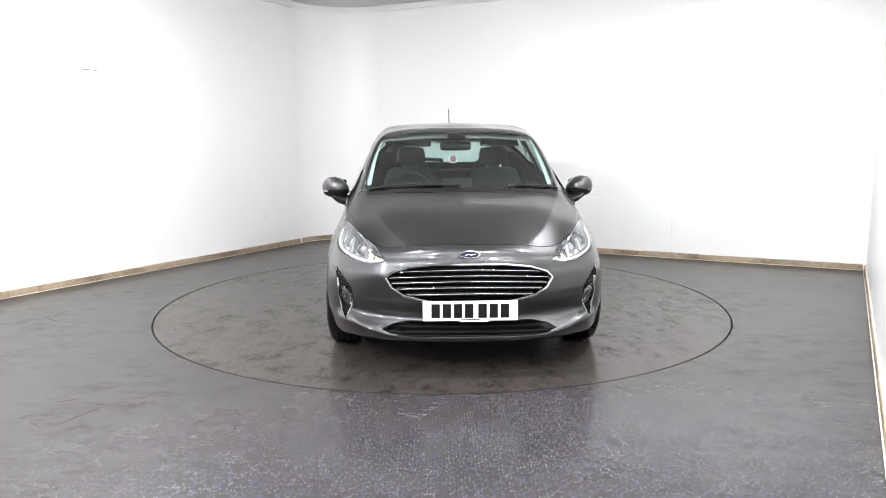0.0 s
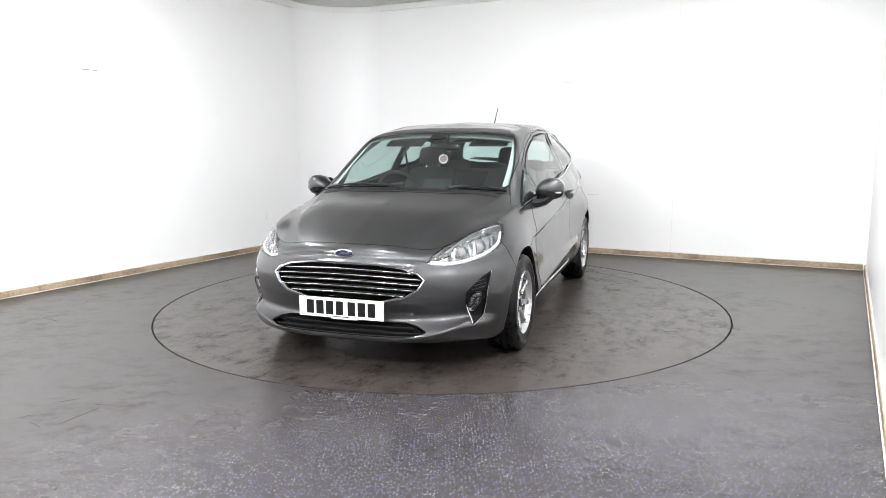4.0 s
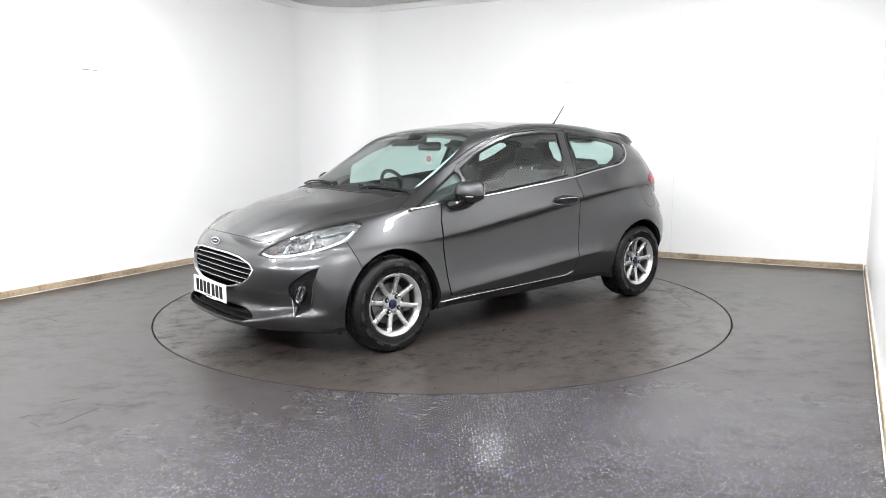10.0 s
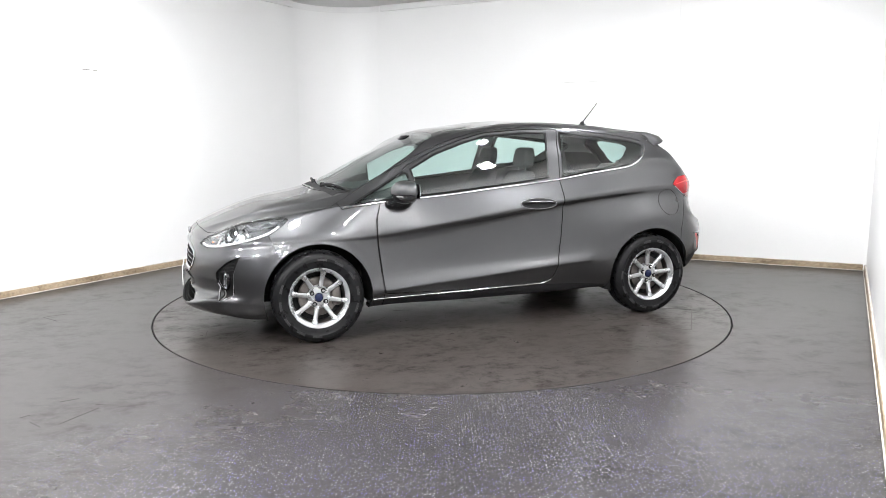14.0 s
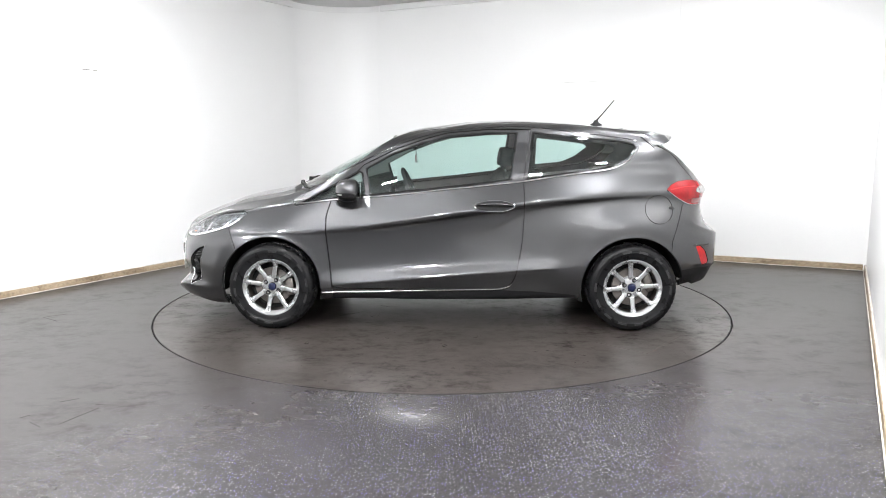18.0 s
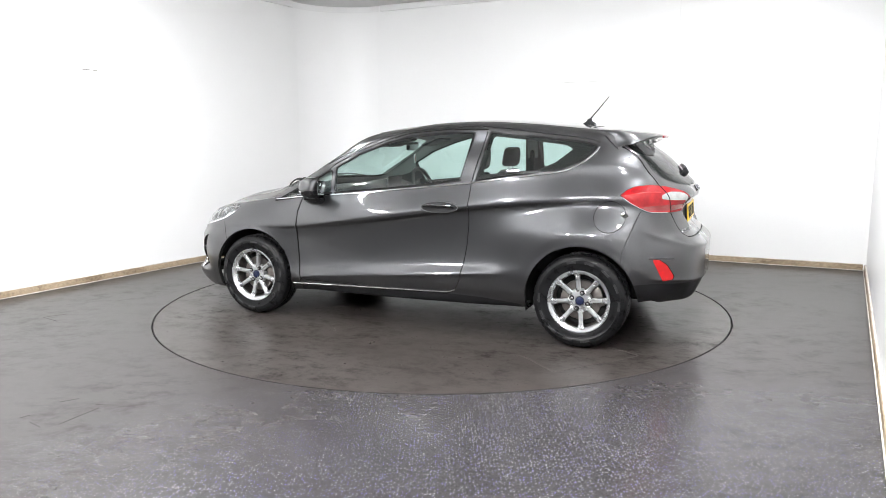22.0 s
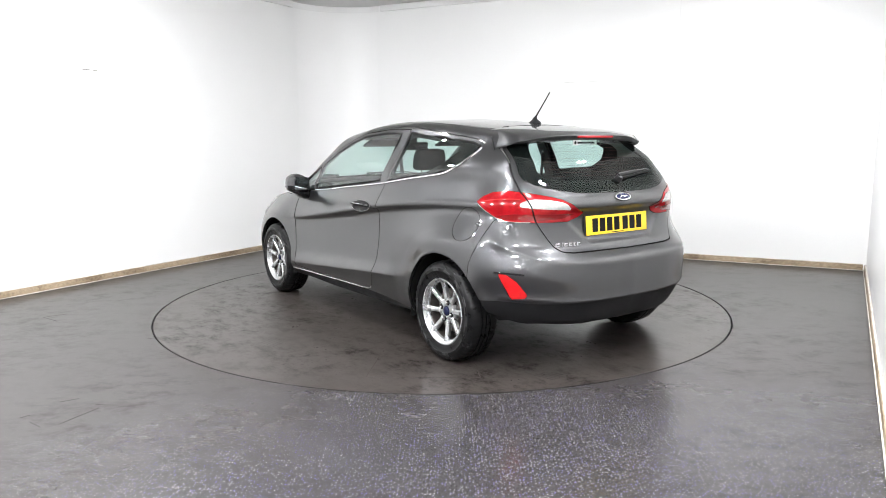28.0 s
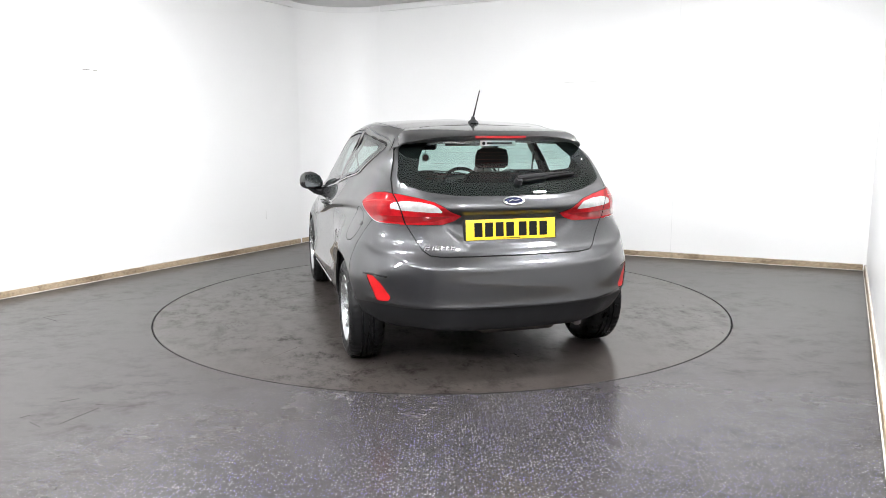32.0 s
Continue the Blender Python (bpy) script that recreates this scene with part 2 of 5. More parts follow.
def build_room():
    # floor, with a round hole for the turntable
    bm = bmesh.new()
    mid = sum(CORNERS, Vector()) / 4
    outer = [c + (c - mid).normalized() * 0.3 for c in CORNERS]
    n, r = 144, 2.2325
    rim = [bm.verts.new((r * math.cos(2 * math.pi * k / n), r * math.sin(2 * math.pi * k / n), 0)) for k in range(n)]
    far = []
    for v in rim:
        d = Vector((v.co.x, v.co.y)).normalized()
        best = 99
        for a, b in zip(outer, outer[1:] + outer[:1]):
            e = (b - a).to_2d()
            den = d.x * e.y - d.y * e.x
            if abs(den) > 1e-9:
                s = (a.x * e.y - a.y * e.x) / den
                q = (a.x * d.y - a.y * d.x) / den
                if s > 0 and -1e-6 <= q <= 1 + 1e-6:
                    best = min(best, s)
        far.append(bm.verts.new((d.x * best, d.y * best, 0)))
    drop = [bm.verts.new((v.co.x, v.co.y, -0.05)) for v in rim]
    for k in range(n):
        j = (k + 1) % n
        bm.faces.new((rim[k], rim[j], far[j], far[k]))
        bm.faces.new((drop[k], drop[j], rim[j], rim[k]))
    for c in outer:
        near = sorted(far, key=lambda v: (v.co - c).length)[:2]
        bm.faces.new((near[0], near[1], bm.verts.new(c)))
    bmesh.ops.recalc_face_normals(bm, faces=bm.faces)
    for f in bm.faces:
        if f.calc_center_median().z > -0.01 and f.normal.z < 0:
            f.normal_flip()
    tagged(part("floor", bm, FLOOR, smooth=False), "grey safety vinyl floor with blue and white flakes, scuffed", "floor", kind="structure")
    tagged(part("turntable_pit", boxed((4.6, 4.6, 0.02), (0, 0, -0.08)), SEAM), "dark pit under the turntable", "pit", kind="structure")

    # walls, 0.1 m thick
    names = ("wall_back", "wall_right", "wall_front", "wall_left")
    for name, a, b in zip(names, CORNERS, CORNERS[1:] + CORNERS[:1]):
        size = (b - a).length
        ob = part(name, strip_on(a, b, -0.1, size + 0.1, 0.1, 0, CEILING, off=-0.1), DARKWALL if name == "wall_front" else WALL, smooth=False)
        tagged(ob, "grey wall added out of view behind the camera, toned to darken reflections" if name == "wall_front" else "white painted panel wall with faint scuffs", "wall", kind="structure")
    arc = corner_arc(CORNER)
    curve = part("wall_corner", prism(arc + [CORNERS[0]], 0.001, CEILING - 0.001), WALL)
    tagged(curve, "rounded white corner of the booth", "wall", kind="structure")
    ob = part("ceiling", prism([c + (c - mid).normalized() * 0.1 for c in CORNERS], CEILING + 0.001, CEILING + 0.08), CEIL, smooth=False)
    tagged(ob, "pale grey ceiling boards above the white walls", "ceiling", kind="structure")

    # timber skirting and a slim white cornice, both following the round corner
    def follow(name, mat, thick, z0, z1, label, word):
        start = CORNER * 1.02
        for a, b, s0, s1 in ((CORNERS[0], CORNERS[1], start, 99), (CORNERS[1], CORNERS[2], 0.03, 99), (CORNERS[3], CORNERS[0], 0.0, -start)):
            size = (b - a).length
            ob = part(name, strip_on(a, b, s0, size - 0.03 if s1 > 0 else size + s1, thick, z0, z1, 0.005), mat)
            tagged(ob, label, word, kind="structure")
        inner = corner_arc(CORNER + thick)
        ob = part(name, prism(inner + corner_arc(CORNER)[::-1], z0, z1), mat, angle=60)
        tagged(ob, label, word, kind="structure")

    follow("baseboard", WOOD, 0.020, 0.001, 0.060, "unpainted timber skirting board, stained and worn", "skirting board")
    follow("skirting_bead", BEAD, 0.027, 0.001, 0.009, "pale sealant bead along the foot of the skirting", "sealant bead")
    follow("skirting_cap", BEAD, 0.014, 0.0605, 0.067, "chipped white paint edge on top of the skirting", "skirting edge")
    follow("cornice", LEDFRAME, 0.03, CEILING - 0.075, CEILING - 0.002, "slim white cornice under the ceiling", "cornice")
    # panel joints and scuffs on the walls
    back, side = (CORNERS[0], CORNERS[1]), (CORNERS[0], CORNERS[3])
    for (a, b), s, z0, z1, w, mat, label in MARKS(back, side):
        ob = part("wall_mark", strip_on(a, b, s - w / 2, s + w / 2, .0012, z0, z1), mat, smooth=False)
        tagged(ob, "faint grey " + label + " on the white wall", "wall mark", kind="structure")


build_room()


def mark(parent, name, a, b, width, mat, z=.0012):
    """A thin raised line on the floor from a to b."""
    a, b = Vector((*a, 0)), Vector((*b, 0))
    d = (b - a).normalized() * width / 2
    s = Vector((-d.y, d.x, 0))
    return part(name, prism([a - s, b - s, b + s, a + s], 0.0, z), mat, parent, smooth=False)


def build_turntable():
    top = new("turntable")
    tagged(top, "round grey vinyl turntable set flush in the floor", "turntable")
    part("deck", lathe([(0.0, 0.0), (2.218, 0.0), (2.218, -0.05), (0, -0.05)], 144, "z"), DISC, top)
    part("edge_band", lathe([(2.2182, -.001), (2.2225, -0.002), (2.2225, -0.05), (2.2182, -0.05)], 144, "z", True), STEELEDGE, top, "dark metal edge band")
    for a, b in (((-1.05, 1.22), (-1.33, 1.47)), ((-1.33, 1.47), (-1.722, .965)), ((-1.722, .965), (-1.52, .84))):
        mark(top, "hatch_outline", a, b, .006, SCRATCH)
    rnd = random.Random(3)
    for k in range(5):
        mark(top, "tyre_print", (1.93 + rnd.uniform(-.01, .02), -.47 + .035 * k), (2.15, -.49 + .035 * k), .012, PRINT, .0006)
        mark(top, "tyre_print", (-.25 - .03 * k, 1.57 - .012 * k), (-.35 - .03 * k, 1.74 - .012 * k), .006, PRINT, .0006)
        mark(top, "tyre_print", (-1.84 - .012 * k, .70 - .03 * k), (-1.99, .66 - .03 * k), .012, PRINT, .0006)
    for k in range(26):
        a, r = rnd.uniform(0, 2 * math.pi), rnd.uniform(.5, 2.1)
        d = rnd.uniform(0, math.pi)
        w = rnd.uniform(.04, .22)
        p = (r * math.cos(a), r * math.sin(a))
        mark(top, "scratch", p, (p[0] + w * math.cos(d), p[1] + w * math.sin(d)), .004, SCRATCH if k % 3 else CUT, .0008)
    return top


STEELEDGE = vary(material("dark_steel_edge", (0.03, 0.028, 0.027), 0.5, 0.6), (0.03, 0.028, 0.027), 0.3, 5, rough=(0.35, 0.6))
turntable = build_turntable()


def build_floor_marks():
    for a, b, mat in (((-3.007, -.522), (-2.836, -.645), CUT), ((-2.99, -.50), (-2.886, -.417), SCRATCH), ((-2.03, -2.52), (-2.0, -2.485), CUT), ((-1.95, -2.31), (-1.875, -2.26), CUT), ((-1.956, -2.57), (-1.87, -2.635), CUT),
                      ((-1.80, -2.60), (-1.711, -2.392), CUT), ((-1.747, -2.345), (-1.70, -2.355), CUT)):
        ob = mark(None, "floor_cut", a, b, .006, mat)
        tagged(ob, "dark cut line of an access hatch in the vinyl", "floor mark", kind="structure")


build_floor_marks()


def build_lights():
    # First, second and fifth panels are added to brighten walls and the car's side.
    for x, y, turn, tilt, power in ((-2.3, -.3, -29, 0, 1), (-3.6, -2.3, -29, 0, 1), (-1.0, -2.5, -29, 0, 1), (1.6, -2.0, -29, 0, 1), (0.85, -3.9, -29, 0, 1), (2.1, -.5, -29, 0, 1),
                                    (-4.4, -4.6, -35, 38, 0), (-2.6, -5.4, -15, 38, 0), (-.9, -5.9, 0, 38, 0)):
        top = new("flood_light" if tilt else "ceiling_light")
        top.matrix_world = pose(x, y, CEILING - (0.22 if tilt else .032), 0, 0, turn)
        tilted = pose(0, 0, 0, tilt, 0, 0)
        f = boxed((0.34 if tilt else .23, 0.24 if tilt else .23, 0.05 if tilt else .03), (0, 0, 0.028 if tilt else .016), bevel=0.008)
        f.transform(tilted)
        g = boxed((0.28 if tilt else .17, 0.18 if tilt else .17, 0.006), (0, 0, 0.0))
        g.transform(tilted)
        if tilt:
            tagged(top, "white LED flood light hung from the ceiling, lit", "flood light", group="flood lights")
            part("housing", f, LEDFRAME, top)
            for sx in (-.18, .18):
                part("bracket", boxed((0.012, 0.04, 0.22), (sx, 0, 0.11), bevel=.003), LEDFRAME, top)
        else:
            tagged(top, "square white LED panel on the ceiling, lit", "ceiling light", group="ceiling lights")
            part("frame", f, LEDFRAME, top)
        part("diffuser", g, LEDP if power else LEDF, top, "glowing diffuser")


build_lights()


# ---------------------------------------------------------------- car materials
PAINT = material("grey_metallic_paint", (0.055, 0.056, 0.06), 0.32, 0.97, Coat_Weight=1.0, Coat_Roughness=0.02)


def paint_flake(m):
    n, l, p = nodes_of(m)
    f = noise_of(m, 900, 2, 0.5)
    l.new(ramp_of(m, f, [(0.3, (0.042, 0.0425, 0.0450)), (0.7, (0.074, 0.075, 0.078))]), p.inputs["Base Color"])
    l.new(ramp_of(m, noise_of(m, 5, 3), [(0.3, 0.345), (0.7, 0.37)]), p.inputs["Roughness"])


paint_flake(PAINT)
TRIM = vary(material("black_textured_plastic", (0.011, 0.011, 0.012), 0.5, Specular_IOR_Level=0.2), (0.011, 0.011, 0.012), 0.2, 6, rough=(0.42, 0.6), bump=0.15, fine=500)
GLOSSBLACK = material("gloss_black_plastic", (0.008, 0.008, 0.009), 0.12, Coat_Weight=0.5)
CABIN = vary(material("dark_cabin_trim", (0.022, 0.022, 0.023), 0.7, Specular_IOR_Level=0.2), (0.022, 0.022, 0.023), 0.2, 8, bump=0.2, fine=400)
HEADLINER = vary(material("grey_headliner_cloth", (0.25, 0.25, 0.245), 0.95), (0.25, 0.25, 0.245), 0.08, 8, bump=0.2, fine=600)
CLOTH = vary(material("black_seat_cloth", (0.02, 0.02, 0.022), 0.9, Specular_IOR_Level=0.2), (0.02, 0.02, 0.022), 0.25, 10, bump=0.3, fine=450)
CHROME = material("chrome", (0.62, 0.62, 0.63), 0.08, 1.0)
SATIN = vary(material("satin_chrome", (0.6, 0.6, 0.6), 0.2, 1.0), (0.62, 0.62, 0.62), 0.06, 8)
ALLOY = vary(material("silver_alloy", (0.50, 0.51, 0.52), 0.3, 0.85, Coat_Weight=0.6), (0.50, 0.51, 0.52), 0.08, 9, rough=(0.22, 0.36))
RUBBER = vary(material("tyre_rubber", (0.006, 0.006, 0.0065), 0.4, Specular_IOR_Level=0.16), (0.006, 0.006, 0.0065), 0.3, 24, rough=(0.22, 0.42), bump=0.08, fine=160)
STEEL = vary(material("brake_steel", (0.16, 0.145, 0.135), 0.4, 1.0), (0.16, 0.145, 0.135), 0.3, 20, rough=(0.3, 0.6))
UNDER = vary(material("underbody", (0.012, 0.012, 0.012), 0.8, Specular_IOR_Level=0.2), (0.012, 0.012, 0.012), 0.3, 6)
PANE = glass("green_tinted_glass", (0.74, 0.88, 0.85))
REARPANE = glass("dark_rear_glass", (0.70, 0.84, 0.81), 0.6)
CLEAR = glass("clear_lens", (0.93, 0.95, 0.96))
RED = vary(material("red_lens", (0.25, 0.004, 0.007), 0.10, Specular_IOR_Level=0.4), (0.25, 0.004, 0.007), 0.3, 16, fine=55)
REDREF = vary(material("red_reflector", (0.42, 0.006, 0.008), 0.3, Specular_IOR_Level=0.3), (0.42, 0.006, 0.008), 0.2, 40)
FROSTED = vary(material("frosted_white_lens", (0.40, 0.395, 0.39), 0.12, 0.4), (0.40, 0.395, 0.39), 0.22, 24, fine=70)
BRIGHT = vary(material("silvered_reflector", (0.62, 0.63, 0.64), 0.18, 0.9), (0.62, 0.63, 0.64), 0.2, 30, rough=(0.08, 0.25), fine=90)
AMBER = material("amber_lens", (0.75, 0.18, 0.02), 0.2, Coat_Weight=1.0)
BLUE = material("blue_enamel", (0.012, 0.016, 0.045), 0.25, Specular_IOR_Level=0.25)
PLATE_W = vary(material("white_plate", (0.78, 0.78, 0.77), 0.35), (0.78, 0.78, 0.77), 0.03, 20)
PLATE_Y = vary(material("yellow_plate", (0.80, 0.52, 0.02), 0.35), (0.80, 0.52, 0.02), 0.04, 20)
# Matt black of real parts, also the painted shade on folded panel rims.
MATTBLACK_GAPSHADE = material("matt_black_and_gap_shade", (0.008, 0.008, 0.008), 0.8, Specular_IOR_Level=0.1)
DARKRED = material("dark_red_lens", (0.16, 0.002, 0.003), 0.12, Coat_Weight=1.0)
FRIT = material("black_glass_print", (0.006, 0.006, 0.006), 0.6, Specular_IOR_Level=0.0)
DAYLIGHT = material("white_light_guide", (0.82, 0.82, 0.83), 0.2, Coat_Weight=1.0)
BAR = vary(material("dark_chrome", (0.62, 0.62, 0.63), 0.18, 1.0), (0.38, 0.38, 0.39), 0.06, 8)
INK = material("black_lettering", (0.008, 0.008, 0.008), 0.6, Specular_IOR_Level=0.1)
LETTERING = vary(material("worn_rubber_lettering", (0.022, 0.022, 0.023), 0.35), (0.022, 0.022, 0.023), 0.4, 40)
PALETRIM = vary(material("pale_pillar_trim", (0.55, 0.56, 0.55), 0.8), (0.55, 0.56, 0.55), 0.06, 8)
DULLRED = vary(material("dull_red_print", (0.16, 0.05, 0.05), 0.5), (0.16, 0.05, 0.05), 0.3, 60)
PINKRED = vary(material("faded_red_print", (0.40, 0.16, 0.16), 0.5), (0.40, 0.16, 0.16), 0.35, 70)
MIRROR = material("mirror_glass", (0.42, 0.46, 0.46), 0.10, 1.0)

# ---------------------------------------------------------------- car body: lofted design curves
# Each curve runs from the nose round one side to the tail: x forward, y left, z up, from the wheelbase's middle on the ground.
CURVES = {
    "under": [2.00, 0, .215, 1.99, .25, .215, 1.94, .42, .21, 1.80, .58, .205, 1.60, .69, .195, 1.25, .70, .20, .85, .70, .21, .2, .70, .21, -.5, .70, .215, -.95, .70, .23, -1.25, .70, .24, -1.55, .63, .285, -1.68, .50, .29, -1.76, .33, .285, -1.78, 0, .285],
    "edge": [2.05, 0, .205, 2.04, .26, .205, 1.99, .47, .205, 1.85, .66, .20, 1.62, .77, .175, 1.25, .80, .19, .85, .79, .215, .2, .795, .212, -.5, .80, .22, -.95, .80, .235, -1.25, .80, .24, -1.58, .71, .275, -1.75, .57, .285, -1.86, .36, .275, -1.88, 0, .27],
    "sill": [2.095, 0, .243, 2.085, .26, .245, 2.035, .48, .257, 1.892, .685, .292, 1.64, .80, .265, 1.25, .845, .27, .85, .835, .265, .2, .838, .28, -.5, .842, .30, -.95, .85, .32, -1.25, .85, .33, -1.6, .79, .365, -1.81, .605, .37, -1.91, .36, .36, -1.93, 0, .355],
    "low_crease": [2.04, 0, .335, 2.022, .26, .335, 1.962, .48, .337, 1.833, .672, .345, 1.64, .815, .34, 1.25, .866, .36, .85, .860, .32, .2, .866, .365, -.5, .867, .42, -.95, .864, .44, -1.25, .866, .45, -1.6, .82, .46, -1.83, .63, .475, -1.935, .36, .465, -1.957, 0, .46],
    "flank": [2.072, 0, .44, 2.052, .26, .44, 1.988, .48, .44, 1.848, .688, .44, 1.63, .825, .45, 1.25, .866, .47, .85, .843, .44, .2, .838, .47, -.5, .844, .51, -.95, .862, .56, -1.25, .868, .57, -1.6, .825, .58, -1.83, .635, .625, -1.93, .36, .625, -1.952, 0, .62],
    "waist": [2.064, 0, .555, 2.048, .26, .553, 1.990, .48, .55, 1.846, .690, .555, 1.62, .815, .57, 1.25, .857, .60, .85, .834, .59, .2, .830, .62, -.5, .832, .68, -.95, .856, .72, -1.25, .868, .73, -1.58, .80, .735, -1.76, .61, .735, -1.85, .35, .722, -1.872, 0, .718],
    "hollow": [2.05, 0, .61, 2.035, .255, .61, 1.975, .475, .605, 1.825, .675, .62, 1.61, .795, .64, 1.25, .848, .66, .85, .834, .665, .2, .833, .735, -.5, .833, .832, -.95, .814, .872, -1.25, .794, .885, -1.56, .748, .88, -1.735, .60, .855, -1.815, .34, .85, -1.833, 0, .845],
    "shoulder": [2.032, 0, .668, 2.016, .25, .665, 1.952, .47, .658, 1.80, .66, .68, 1.60, .775, .70, 1.25, .835, .71, .85, .836, .72, .2, .852, .79, -.5, .855, .886, -.95, .828, .93, -1.25, .790, .95, -1.55, .745, .965, -1.735, .605, .955, -1.845, .34, .945, -1.868, 0, .945],
    "belt": [1.972, 0, .742, 1.952, .25, .737, 1.876, .48, .717, 1.70, .64, .785, 1.42, .73, .828, 1.12, .768, .864, .80, .785, .905, .2, .788, .955, -.5, .78, 1.025, -.95, .757, 1.065, -1.25, .725, 1.085, -1.55, .675, 1.075, -1.70, .59, 1.045, -1.80, .33, 1.025, -1.83, 0, 1.02],
    "bonnet": [1.62, 0, .885, 1.60, .25, .88, 1.54, .45, .874, 1.42, .59, .862, 1.24, .69, .875, 1.03, .745, .905, .80, .77, .945, .2, .765, 1.03, -.5, .755, 1.09, -.95, .735, 1.13, -1.25, .70, 1.155, -1.50, .655, 1.15, -1.645, .565, 1.125, -1.725, .32, 1.10, -1.75, 0, 1.095],
    "cowl": [1.17, 0, .985, 1.155, .25, .98, 1.11, .45, .978, 1.03, .60, .975, .945, .675, .985, .82, .715, 1.00, .60, .72, 1.055, .17, .72, 1.13, -.5, .71, 1.18, -.95, .69, 1.20, -1.24, .655, 1.215, -1.455, .62, 1.215, -1.575, .555, 1.20, -1.64, .30, 1.185, -1.665, 0, 1.18],
    "screen": [.72, 0, 1.208, .70, .24, 1.204, .67, .43, 1.197, .63, .57, 1.20, .60, .635, 1.19, .50, .66, 1.185, .38, .665, 1.20, .10, .66, 1.255, -.5, .645, 1.285, -.93, .62, 1.29, -1.2, .585, 1.285, -1.38, .568, 1.285, -1.475, .515, 1.278, -1.53, .28, 1.27, -1.55, 0, 1.265],
    "gutter": [.33, 0, 1.375, .33, .23, 1.373, .345, .42, 1.36, .365, .525, 1.345, .37, .565, 1.335, .32, .585, 1.33, .22, .59, 1.345, -.02, .595, 1.375, -.5, .585, 1.40, -.92, .56, 1.385, -1.15, .53, 1.365, -1.335, .512, 1.35, -1.445, .45, 1.345, -1.50, .25, 1.345, -1.52, 0, 1.345],
    "roof": [.12, 0, 1.415, .1, .2, 1.415, .08, .35, 1.41, .06, .42, 1.402, .04, .45, 1.40, 0, .46, 1.405, -.08, .465, 1.415, -.2, .465, 1.43, -.5, .46, 1.437, -.85, .44, 1.42, -1.05, .41, 1.402, -1.18, .36, 1.392, -1.26, .28, 1.387, -1.3, .15, 1.386, -1.31, 0, 1.386],
    "spine": [-.05, 0, 1.440, -.08, 0, 1.443, -.11, 0, 1.446, -.14, 0, 1.448, -.18, 0, 1.45, -.22, 0, 1.453, -.3, 0, 1.457, -.4, 0, 1.459, -.55, 0, 1.457, -.75, 0, 1.445, -.9, 0, 1.436, -1.0, 0, 1.428, -1.06, 0, 1.423, -1.1, 0, 1.419, -1.12, 0, 1.417],
}


def spline(k, steps):
    """Weights of a smooth curve through k evenly spaced points."""
    rows, at = [], []
    for i in range(k - 1):
        for s in range(steps + (i == k - 2)):
            t = s / steps
            w = np.zeros(k)
            for j, c in zip(range(i - 1, i + 3), (-.5 * t + t * t - .5 * t ** 3, 1 - 2.5 * t * t + 1.5 * t ** 3, .5 * t + 2 * t * t - 1.5 * t ** 3, -.5 * t * t + .5 * t ** 3)):
                if j < 0:
                    w[0] += 2 * c
                    w[1] -= c
                elif j >= k:
                    w[k - 1] += 2 * c
                    w[k - 2] -= c
                else:
                    w[j] += c
            rows.append(w)
            at.append(i + t)
    return np.array(rows), np.array(at)


